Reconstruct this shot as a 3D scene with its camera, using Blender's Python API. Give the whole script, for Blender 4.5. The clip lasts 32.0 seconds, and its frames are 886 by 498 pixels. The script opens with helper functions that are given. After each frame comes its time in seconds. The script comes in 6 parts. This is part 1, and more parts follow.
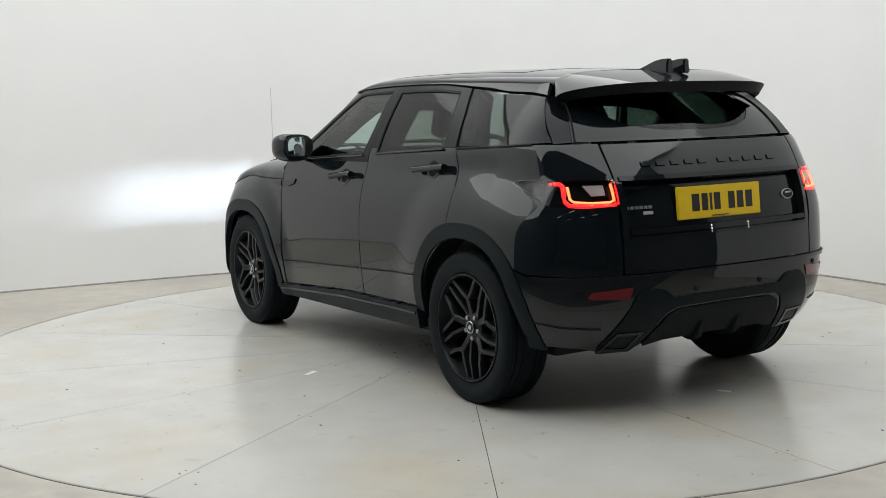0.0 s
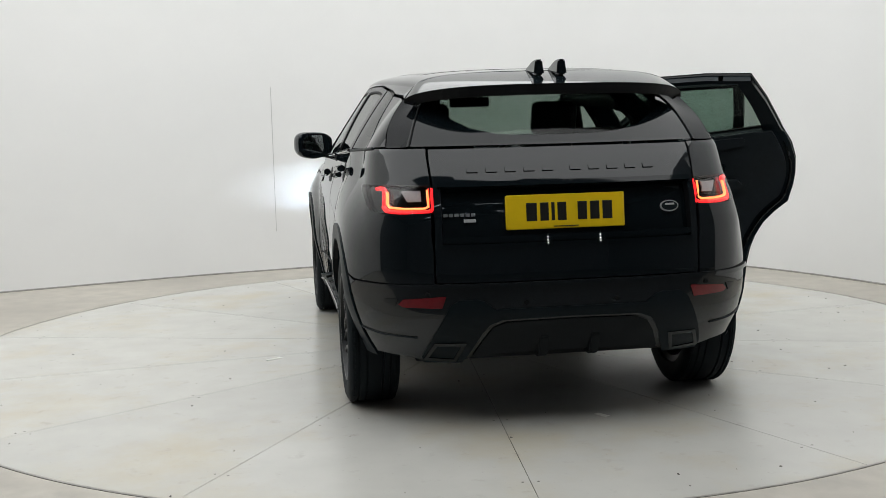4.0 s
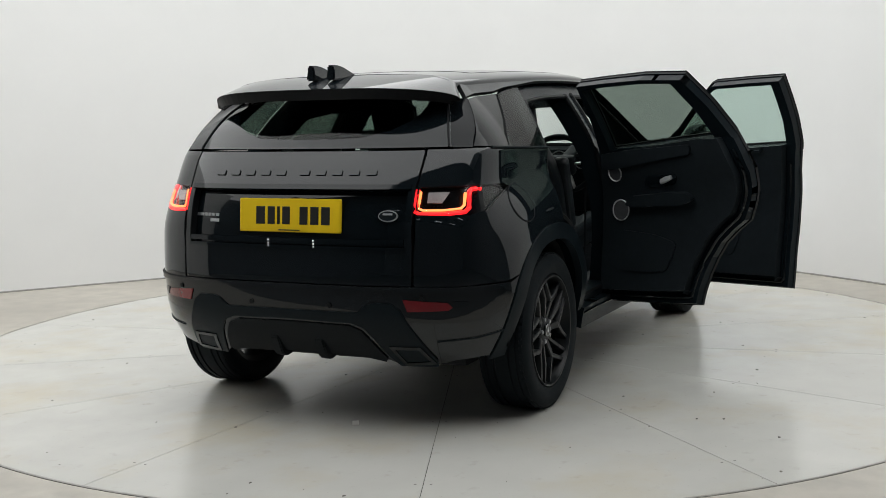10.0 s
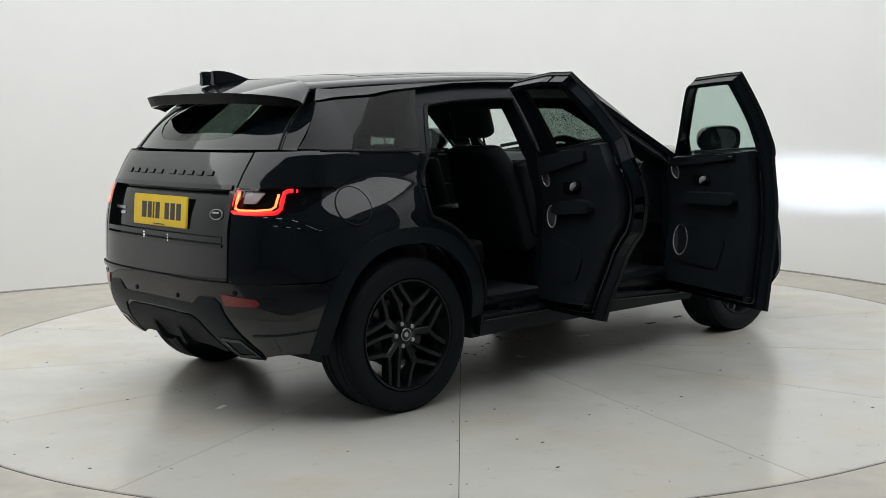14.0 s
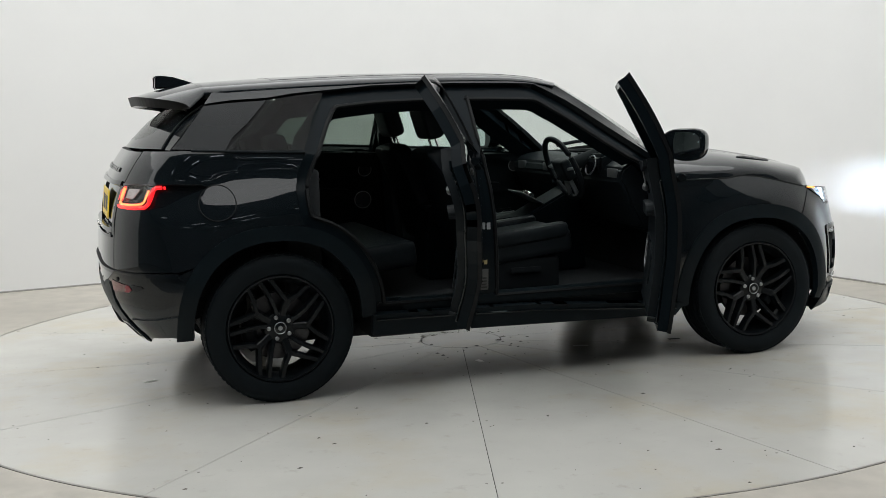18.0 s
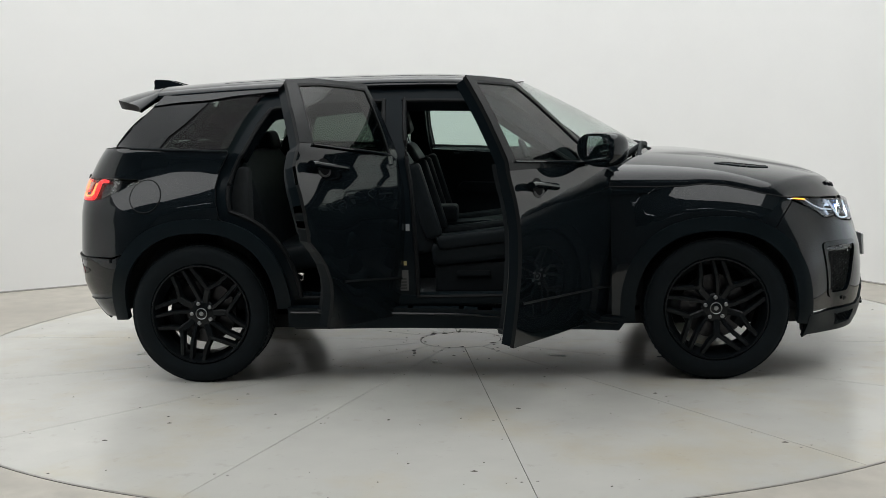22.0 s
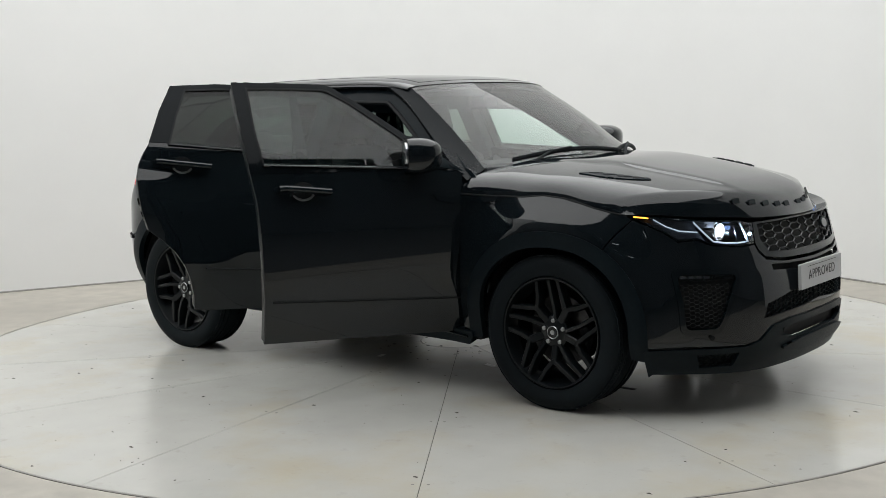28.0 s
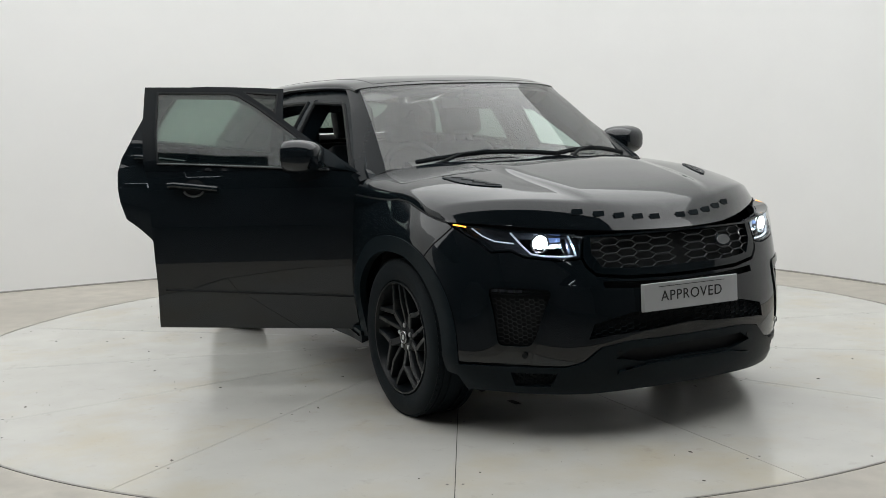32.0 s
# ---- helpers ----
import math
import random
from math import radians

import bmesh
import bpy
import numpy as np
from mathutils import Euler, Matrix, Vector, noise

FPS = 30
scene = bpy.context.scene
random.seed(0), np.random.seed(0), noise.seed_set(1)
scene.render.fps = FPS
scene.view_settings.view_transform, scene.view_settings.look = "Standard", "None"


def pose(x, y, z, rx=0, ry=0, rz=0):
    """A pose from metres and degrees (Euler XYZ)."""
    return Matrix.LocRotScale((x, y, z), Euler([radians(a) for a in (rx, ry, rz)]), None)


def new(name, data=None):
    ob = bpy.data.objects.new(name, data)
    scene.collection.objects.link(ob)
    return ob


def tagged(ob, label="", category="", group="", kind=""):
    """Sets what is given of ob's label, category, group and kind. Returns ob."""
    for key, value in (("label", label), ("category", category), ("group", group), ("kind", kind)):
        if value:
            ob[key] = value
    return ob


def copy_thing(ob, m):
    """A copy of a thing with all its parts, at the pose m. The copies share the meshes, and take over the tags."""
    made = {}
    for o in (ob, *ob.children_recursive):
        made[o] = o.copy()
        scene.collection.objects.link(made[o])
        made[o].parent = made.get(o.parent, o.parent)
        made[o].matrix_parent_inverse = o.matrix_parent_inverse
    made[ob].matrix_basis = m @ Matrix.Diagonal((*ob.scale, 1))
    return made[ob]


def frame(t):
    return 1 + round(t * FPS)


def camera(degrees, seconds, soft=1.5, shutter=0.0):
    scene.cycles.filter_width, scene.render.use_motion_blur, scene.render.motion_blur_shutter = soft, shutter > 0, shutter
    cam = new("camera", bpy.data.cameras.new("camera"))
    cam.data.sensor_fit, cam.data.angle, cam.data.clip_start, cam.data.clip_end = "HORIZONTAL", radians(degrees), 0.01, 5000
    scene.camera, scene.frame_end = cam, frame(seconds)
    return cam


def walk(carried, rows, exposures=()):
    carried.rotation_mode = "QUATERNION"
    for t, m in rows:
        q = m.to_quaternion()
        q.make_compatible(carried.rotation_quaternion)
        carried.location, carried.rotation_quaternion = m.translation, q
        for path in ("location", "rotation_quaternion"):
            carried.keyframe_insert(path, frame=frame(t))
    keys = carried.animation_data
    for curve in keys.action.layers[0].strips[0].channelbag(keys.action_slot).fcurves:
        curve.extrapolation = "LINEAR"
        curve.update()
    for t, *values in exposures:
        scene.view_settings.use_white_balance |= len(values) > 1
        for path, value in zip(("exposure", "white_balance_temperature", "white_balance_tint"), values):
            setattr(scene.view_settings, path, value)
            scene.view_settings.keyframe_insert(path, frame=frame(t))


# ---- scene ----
import itertools

# Camera: stands still before the turntable.
cam = camera(42.07, 32.0, soft=0.85)
EYE = Vector((0.0, -6.9116, 1.4081))
PITCH, ROLL, YAW = -7.011, -1.4215, 0.783
STAND = Matrix.Translation(EYE) @ pose(0, 0, 0, 0, 0, YAW) @ pose(0, 0, 0, 90 + PITCH) @ pose(0, 0, 0, 0, 0, ROLL)
walk(cam, [(0, STAND), (32, STAND)])


def turn(t):
    """The turntable's angle in degrees."""
    return 122.491 - 5.72185 * t - 0.000673 * (t - 16) ** 2


# World and lights.
world = bpy.data.worlds.new("world")
scene.world = world
world.use_nodes = True
world.node_tree.nodes["Background"].inputs["Color"].default_value = (0.55, 0.57, 0.6, 1)
world.node_tree.nodes["Background"].inputs["Strength"].default_value = 0.03


def area(name, m, sx, sy, watts, colour=(0.985, 1.0, 1.0)):
    d = bpy.data.lights.new(name, "AREA")
    d.shape, d.size, d.size_y, d.energy, d.color = "RECTANGLE", sx, sy, watts, colour
    ob = new(name, d)
    ob.matrix_world = m
    return ob


area("softbox_light", pose(-2.0, -0.1, 4.42), 12.4, 8.8, 664)
scene.view_settings.exposure = 0.0


# ---- materials ----
def shader(name, colour, rough=0.5, metal=0.0, coat=0.0, coat_rough=0.03, spec=0.5, var=0.0, scale=30.0, bump=0.0,
           bump_scale=200.0, emit=None, emit_strength=0.0):
    m = bpy.data.materials.new(name)
    m.use_nodes = True
    n, l = m.node_tree.nodes, m.node_tree.links
    b = n["Principled BSDF"]
    b.inputs["Base Color"].default_value = (*colour, 1)
    b.inputs["Roughness"].default_value = rough
    b.inputs["Metallic"].default_value = metal
    b.inputs["Coat Weight"].default_value = coat
    b.inputs["Coat Roughness"].default_value = coat_rough
    b.inputs["Coat IOR"].default_value = 1.5
    b.inputs["Specular IOR Level"].default_value = spec
    if emit:
        b.inputs["Emission Color"].default_value = (*emit, 1)
        b.inputs["Emission Strength"].default_value = emit_strength
    tc = n.new("ShaderNodeTexCoord")
    if var:
        t1 = n.new("ShaderNodeTexNoise")
        t1.inputs["Scale"].default_value, t1.inputs["Detail"].default_value = scale, 5
        l.new(tc.outputs["Object"], t1.inputs["Vector"])
        t2 = n.new("ShaderNodeTexNoise")
        t2.inputs["Scale"].default_value, t2.inputs["Detail"].default_value = scale / 9, 3
        l.new(tc.outputs["Object"], t2.inputs["Vector"])
        add = n.new("ShaderNodeMath")
        add.operation = "MULTIPLY"
        l.new(t1.outputs["Fac"], add.inputs[0])
        l.new(t2.outputs["Fac"], add.inputs[1])
        r = n.new("ShaderNodeMapRange")
        r.inputs["From Min"].default_value, r.inputs["From Max"].default_value = 0.1, 0.42
        r.inputs["To Min"].default_value, r.inputs["To Max"].default_value = 1 - var, 1 + var
        l.new(add.outputs[0], r.inputs["Value"])
        mix = n.new("ShaderNodeVectorMath")
        mix.operation = "SCALE"
        mix.inputs[0].default_value = colour
        l.new(r.outputs["Result"], mix.inputs["Scale"])
        l.new(mix.outputs["Vector"], b.inputs["Base Color"])
        r2 = n.new("ShaderNodeMapRange")
        r2.inputs["To Min"].default_value, r2.inputs["To Max"].default_value = rough * 0.85, min(1, rough * 1.2)
        l.new(t1.outputs["Fac"], r2.inputs["Value"])
        l.new(r2.outputs["Result"], b.inputs["Roughness"])
    if bump:
        t3 = n.new("ShaderNodeTexNoise")
        t3.inputs["Scale"].default_value, t3.inputs["Detail"].default_value = bump_scale, 4
        l.new(tc.outputs["Object"], t3.inputs["Vector"])
        bp = n.new("ShaderNodeBump")
        bp.inputs["Strength"].default_value, bp.inputs["Distance"].default_value = bump, 0.002
        l.new(t3.outputs["Fac"], bp.inputs["Height"])
        l.new(bp.outputs["Normal"], b.inputs["Normal"])
    return m


INNER = {}


def glass(name, tint, gloss=0.9, f0=0.045):
    m = bpy.data.materials.new(name)
    m.use_nodes = True
    n, l = m.node_tree.nodes, m.node_tree.links
    n.remove(n["Principled BSDF"])
    tr = n.new("ShaderNodeBsdfTransparent")
    tr.inputs["Color"].default_value = (*tint, 1)
    gl = n.new("ShaderNodeBsdfGlossy")
    gl.inputs["Roughness"].default_value = 0.01
    gl.inputs["Color"].default_value = (gloss, gloss, gloss, 1)
    lw = n.new("ShaderNodeLayerWeight")
    lw.inputs["Blend"].default_value = 0.5
    pw = n.new("ShaderNodeMath")
    pw.operation = "POWER"
    pw.inputs[1].default_value = 5.0
    l.new(lw.outputs["Facing"], pw.inputs[0])
    fr = n.new("ShaderNodeMapRange")
    fr.inputs["To Min"].default_value, fr.inputs["To Max"].default_value = f0, 0.9
    l.new(pw.outputs[0], fr.inputs["Value"])
    mx = n.new("ShaderNodeMixShader")
    l.new(fr.outputs[0], mx.inputs[0])
    l.new(tr.outputs[0], mx.inputs[1])
    l.new(gl.outputs[0], mx.inputs[2])
    l.new(mx.outputs[0], n["Material Output"].inputs["Surface"])
    # the inner face of a pane lets light through and has no gloss of its own
    c = bpy.data.materials.new(name + "_inner_face")
    c.use_nodes = True
    n, l = c.node_tree.nodes, c.node_tree.links
    n.remove(n["Principled BSDF"])
    tr = n.new("ShaderNodeBsdfTransparent")
    tr.inputs["Color"].default_value = (1, 1, 1, 1)
    l.new(tr.outputs[0], n["Material Output"].inputs["Surface"])
    INNER[name] = c
    return m


PAINT = shader("black_paint", (0.0058, 0.0088, 0.0110), 0.5, coat=1.0, coat_rough=0.012, spec=0.0)
GLOSS = shader("gloss_black_trim", (0.0046, 0.0076, 0.0096), 0.05, spec=0.36)
SATIN = shader("satin_black_plastic", (0.0062, 0.0108, 0.0138), 0.40, var=0.15, scale=60, bump=0.08, bump_scale=900, spec=0.11)
PLASTIC = shader("matt_black_plastic", (0.012, 0.0145, 0.0165), 0.6, var=0.15, scale=50, bump=0.06, bump_scale=700, spec=0.1)
DARK = shader("dark_cavity", (0.0125, 0.0145, 0.016), 0.85, var=0.2, scale=20)
RUBBER = shader("tyre_rubber", (0.0056, 0.0088, 0.0110), 0.66, var=0.25, scale=30, bump=0.2, bump_scale=400, spec=0.14)
ALLOY = shader("black_alloy", (0.004, 0.0058, 0.0072), 0.36, metal=0.0, spec=0.2, coat=0.12, coat_rough=0.25)
STEEL = shader("brake_steel", (0.07, 0.07, 0.073), 0.35, metal=1.0, var=0.2, scale=40)
CHROME = shader("chrome", (0.75, 0.75, 0.76), 0.12, metal=1.0)
GREYMET = shader("grey_metal", (0.36, 0.37, 0.38), 0.3, metal=0.8)
LEATHER = shader("black_leather", (0.0100, 0.0138, 0.0165), 0.46, var=0.2, scale=40, bump=0.3, bump_scale=260, spec=0.15)
GRILLE = shader("grey_grille", (0.05, 0.053, 0.057), 0.25, spec=0.5)
JAMB = shader("gloss_jamb_paint", (0.0062, 0.0100, 0.0128), 0.2, spec=0.07)
CARPET = shader("black_carpet", (0.021, 0.025, 0.028), 0.95, var=0.3, scale=90, bump=0.4, bump_scale=500)
LINING = shader("grey_headlining", (0.14, 0.14, 0.14), 0.9, var=0.1, scale=60)
CLEAR = glass("clear_glass", (0.57, 0.715, 0.66), 0.85, 0.045)
SCREENGLASS = glass("windscreen_glass", (0.78, 0.85, 0.82), 0.9, 0.085)
TINT = glass("privacy_glass", (0.20, 0.25, 0.22), 0.8, 0.025)
FRAME = shader("black_frame_trim", (0.0048, 0.0068, 0.0084), 0.22, spec=0.10, var=0.1, scale=80)
QUARTER = glass("quarter_privacy_glass", (0.22, 0.27, 0.245), 0.7, 0.014)
PILLARTAG = shader("dim_label", (0.10, 0.10, 0.10), 0.5, var=0.1, scale=60)
BLACKGLASS = shader("black_glazed_panel", (0.0046, 0.0064, 0.0078), 0.04, spec=0.20)
SEALGAP = shader("black_seal_and_gap", (0.008, 0.009, 0.010), 0.55, spec=0.15)
LENS = glass("lamp_lens", (0.97, 0.975, 0.98))
RED = shader("red_reflector", (0.15, 0.004, 0.008), 0.18, var=0.2, scale=120, coat=0.6)
GLOWRED = shader("red_light_strip", (0.6, 0.03, 0.02), 0.3, emit=(1, 0.012, 0.018), emit_strength=1.6)
GLOWHOT = shader("bright_red_light", (0.8, 0.1, 0.03), 0.3, emit=(1, 0.22, 0.06), emit_strength=2.6)
GLOWWHITE = shader("white_light_strip", (0.8, 0.85, 0.9), 0.3, emit=(0.62, 0.78, 1), emit_strength=0.4)
XENON = shader("xenon_beam", (0.9, 0.95, 1), 0.3, emit=(0.68, 0.86, 1), emit_strength=52000.0)
AMBER = shader("amber_lamp", (0.8, 0.3, 0.02), 0.3, emit=(1, 0.38, 0.04), emit_strength=2.2)
YELLOW = shader("yellow_plate", (0.82, 0.56, 0.008), 0.35, var=0.05, scale=20, spec=0.4)
BLACKINK = shader("black_ink", (0.01, 0.01, 0.01), 0.4)
SILVER = shader("silver_plate", (0.42, 0.43, 0.44), 0.35, var=0.04, scale=20)
MIRROR = shader("mirror_glass", (0.8, 0.83, 0.85), 0.02, metal=1.0)
AMBERTAG = shader("yellowed_tag", (0.45, 0.36, 0.15), 0.5)
SPEAKER = shader("speaker_mesh", (0.05, 0.053, 0.057), 0.5, var=0.3, scale=400)
DULLGREY = shader("dull_grey_metal", (0.12, 0.125, 0.13), 0.3, metal=0.3)
RING = shader("pale_metal_ring", (0.45, 0.46, 0.47), 0.35, metal=0.3)
CLEARLAMP = shader("clear_lamp_glass", (0.42, 0.39, 0.39), 0.25, var=0.25, scale=150, bump=0.3, bump_scale=300)
SCREEN = shader("dark_screen", (0.01, 0.012, 0.016), 0.1)


# ---- mesh helpers ----
def part(name, data, material, parent, label="", smooth=True):
    """Links a bmesh, or (verts, faces, normals), as one mesh object under its thing."""
    me = bpy.data.meshes.new(name)
    if isinstance(data, tuple):
        verts, faces, normals = data
        used = np.zeros(len(verts), bool)
        for f in faces:
            used[f] = True
        idx = np.cumsum(used) - 1
        me.from_pydata([tuple(v) for v in verts[used]], [], [[int(idx[i]) for i in f] for f in faces])
        me.polygons.foreach_set("use_smooth", [smooth] * len(me.polygons))
        if normals is not None:
            me.normals_split_custom_set([tuple(n) for n in normals])
    else:
        data.to_mesh(me)
        data.free()
        me.polygons.foreach_set("use_smooth", [smooth] * len(me.polygons))
        if smooth:
            me.set_sharp_from_angle(angle=radians(32))
    me.materials.append(material)
    # panel rims are black, which puts the shade of the gaps into their colour
    if material is PAINT and isinstance(data, tuple):
        me.materials.append(SEALGAP)
        me.polygons.foreach_set("material_index", [int(len(f) == 4) for f in faces])
    if material.name in INNER and isinstance(data, tuple):
        me.materials.append(INNER[material.name])
        # each half of a sheet lists its outer faces first, then the inner ones, then the rim
        flags = []
        tri3 = [len(f) == 3 for f in faces]
        runs = [(k, len(list(g))) for k, g in itertools.groupby(tri3)]
        for k, n in runs:
            flags += [1] * n if not k else [0] * (n // 2) + [1] * (n - n // 2)
        me.polygons.foreach_set("material_index", flags)
    ob = new(name, me)
    ob.parent = parent
    if label:
        tagged(ob, label)
    return ob


def curve(pts):
    """A smooth function through points sorted by their first value."""
    xs, ys = np.array([p[0] for p in pts], float), np.array([p[1] for p in pts], float)
    d = np.diff(ys) / np.diff(xs)
    m = np.concatenate([[d[0]], np.where(d[:-1] * d[1:] > 0, 2 * d[:-1] * d[1:] / np.where(d[:-1] + d[1:] == 0, 1, d[:-1] + d[1:]), 0), [d[-1]]])

    def f(x):
        x = np.clip(x, xs[0], xs[-1])
        i = np.clip(np.searchsorted(xs, x) - 1, 0, len(xs) - 2)
        h = xs[i + 1] - xs[i]
        t = (x - xs[i]) / h
        return ((1 + 2 * t) * (1 - t) ** 2 * ys[i] + t * (1 - t) ** 2 * h * m[i] + t * t * (3 - 2 * t) * ys[i + 1] + t * t * (t - 1) * h * m[i + 1])
    return f


def step01(t):
    t = np.clip(t, 0, 1)
    return t * t * (3 - 2 * t)


def inside(poly, p):
    x, y = p[:, 0], p[:, 1]
    c = np.zeros(len(p), bool)
    for (x0, y0), (x1, y1) in zip(poly, np.roll(poly, -1, 0)):
        if y0 != y1:
            c ^= ((y0 > y) != (y1 > y)) & (x < (x1 - x0) * (y - y0) / (y1 - y0) + x0)
    return c


def dense(poly, step):
    out = []
    poly = np.array(poly, float)
    for a, b in zip(poly, np.roll(poly, -1, 0)):
        n = max(1, int(np.ceil(np.linalg.norm(b - a) / step)))
        out += [a + (b - a) * k / n for k in range(n)]
    return np.array(out)


def shrunk(poly, d):
    """The outline moved inwards by d."""
    p = np.array(poly, float)
    a, b = p - np.roll(p, 1, 0), np.roll(p, -1, 0) - p
    area2 = np.sum(p[:, 0] * np.roll(p[:, 1], -1) - np.roll(p[:, 0], -1) * p[:, 1])
    s = 1 if area2 > 0 else -1

    def nrm(v):
        v = np.stack([-v[:, 1], v[:, 0]], 1)
        return s * v / np.maximum(np.linalg.norm(v, axis=1, keepdims=True), 1e-9)
    n = nrm(a) + nrm(b)
    n /= np.maximum((n * n).sum(1, keepdims=True) / 2, 0.5)
    return p + n * d


def rounded(poly, r, k=4):
    """The outline with rounded corners."""
    p, out = [np.array(q, float) for q in poly], []
    for i in range(len(p)):
        a, b, c = p[i - 1], p[i], p[(i + 1) % len(p)]
        ra = min(r, np.linalg.norm(a - b) * 0.45, np.linalg.norm(c - b) * 0.45)
        s, e = b + (a - b) / max(np.linalg.norm(a - b), 1e-9) * ra, b + (c - b) / max(np.linalg.norm(c - b), 1e-9) * ra
        for j in range(k + 1):
            t = j / k
            out.append((1 - t) ** 2 * s + 2 * t * (1 - t) * b + t * t * e)
    return np.array(out)


def sheet(fmap, outline, holes=(), step=0.05, thick=0.02, lift=0.0, gap=0.0035, mirror=False, both=False, heart=(0, 0, 0.75), rim=True):
    """A curved panel with thickness over an outline in the two coordinates of fmap."""
    from mathutils.geometry import delaunay_2d_cdt
    outline = shrunk(outline, gap) if gap else np.array(outline, float)
    loops = [dense(outline, step)] + [dense(h, step) for h in holes]
    pts, edges = [], []
    for lp in loops:
        k = len(pts)
        pts += list(lp)
        edges += [(k + i, k + (i + 1) % len(lp)) for i in range(len(lp))]
    lo, hi = outline.min(0), outline.max(0)
    gx, gy = np.meshgrid(np.arange(lo[0] + step / 2, hi[0], step), np.arange(lo[1] + step / 2, hi[1], step))
    grid = np.stack([gx.ravel(), gy.ravel()], 1)
    if len(grid):
        ok = inside(outline, grid)
        for h in holes:
            ok &= ~inside(np.array(h), grid)
        al = np.array(pts)
        d = ((grid[:, None, :] - al[None]) ** 2).sum(2).min(1)
        grid = grid[ok & (d > (0.45 * step) ** 2)]
    allp = [Vector((float(a), float(b))) for a, b in pts] + [Vector((float(a), float(b))) for a, b in grid]
    v, _, f, *_ = delaunay_2d_cdt(allp, edges, [], 0, 1e-6)
    uv = np.array([(q.x, q.y) for q in v])
    tri = np.array([t for t in f if len(t) == 3])
    c = uv[tri].mean(1)
    ok = inside(outline, c)
    for h in holes:
        ok &= ~inside(np.array(h), c)
    tri = tri[ok]
    e = 0.004

    def at(u):
        return np.array(fmap(u[:, 0], u[:, 1])).T
    P = at(uv)
    du = at(uv + (e, 0)) - at(uv - (e, 0))
    dv = at(uv + (0, e)) - at(uv - (0, e))
    N = np.cross(du, dv)
    N /= np.maximum(np.linalg.norm(N, axis=1, keepdims=True), 1e-12)
    out = P - np.array(heart) * np.array([1, 1, 1])
    s = np.sign((N * out).sum(1).sum())
    N *= s if s else 1
    P = P + N * lift
    a, b, cc = P[tri[:, 0]], P[tri[:, 1]], P[tri[:, 2]]
    wrong = (np.cross(b - a, cc - a) * N[tri].mean(1)).sum(1) < 0
    tri[wrong] = tri[wrong][:, ::-1]
    if both:
        P[np.abs(P[:, 1]) < 0.009, 1] = 0
        N[np.abs(P[:, 1]) < 1e-6, 1] = 0
    Q = P - N * thick
    n = len(P)
    V, F, L = [P], tri.tolist(), [N[t] for t in tri]
    if thick:
        V.append(Q)
        F += (tri[:, ::-1] + n).tolist()
        L += [-N[t[::-1]] for t in tri]
        if rim:
            count = {}
            for t in tri:
                for i, j in ((t[0], t[1]), (t[1], t[2]), (t[2], t[0])):
                    key = (min(i, j), max(i, j))
                    count[key] = None if key in count else (i, j)
            for w in count.values():
                if w is not None and not (both and P[w[0], 1] == 0 and P[w[1], 1] == 0):
                    i, j = w
                    k = np.cross(P[i] - P[j], Q[i] - P[i])
                    k = k / max(np.linalg.norm(k), 1e-9)
                    F.append([j, i, i + n, j + n])
                    L.append(np.array([k, k, k, k]))
    V = np.concatenate(V)
    flip = np.array([1, -1, 1])
    if both:
        m = len(V)
        twin = np.arange(m) + m
        mid = np.where(np.abs(V[:, 1]) < 1e-6)[0]
        twin[mid] = mid
        F2 = [[int(twin[i]) for i in f[::-1]] for f in F]
        L2 = [a[::-1] * flip for a in L]
        F, L, V = F + F2, L + L2, np.concatenate([V, V * flip])
    elif mirror:
        V, F, L = V * flip, [f[::-1] for f in F], [a[::-1] * flip for a in L]
    return V, F, np.concatenate(L)


def box(bm, lo, hi, bevel=0.0, m=None, seg=2):
    got = bmesh.ops.create_cube(bm, size=1)["verts"]
    c, s = (Vector(lo) + Vector(hi)) / 2, Vector(hi) - Vector(lo)
    for v in got:
        v.co = Vector((v.co.x * s.x, v.co.y * s.y, v.co.z * s.z)) + c
    if bevel:
        es = {e for v in got for e in v.link_edges}
        r = bmesh.ops.bevel(bm, geom=list(es), offset=bevel, segments=seg, affect="EDGES", profile=0.6)
        got = list({v for v in r["verts"]} | {v for v in got if v.is_valid})
    if m is not None:
        bmesh.ops.transform(bm, matrix=m, verts=got)
    return got


def boxed(lo, hi, bevel=0.0, m=None, seg=2):
    bm = bmesh.new()
    box(bm, lo, hi, bevel, m, seg)
    return bm


def lathe(rings, n=48, axis="y", closed=False):
    """A turned body: rings of (radius, place on the axis)."""
    V, F = [], []
    for r, h in rings:
        for i in range(n):
            a = 2 * math.pi * i / n
            c, s = r * math.cos(a), r * math.sin(a)
            V.append({"y": (c, h, s), "z": (c, s, h), "x": (h, c, s)}[axis])
    m = len(rings)
    for k in range(m if closed else m - 1):
        for i in range(n):
            j = (i + 1) % n
            k2 = (k + 1) % m
            F.append((k * n + i, k * n + j, k2 * n + j, k2 * n + i))
    bm = bmesh.new()
    vs = [bm.verts.new(v) for v in V]
    for f in F:
        if len({*f}) == 4:
            bm.faces.new([vs[i] for i in f])
    if not closed:
        for k in (0, m - 1):
            if rings[k][0] > 1e-6:
                bm.faces.new([vs[k * n + i] for i in range(n)])
    bmesh.ops.remove_doubles(bm, verts=bm.verts, dist=1e-6)
    bmesh.ops.recalc_face_normals(bm, faces=bm.faces)
    return bm


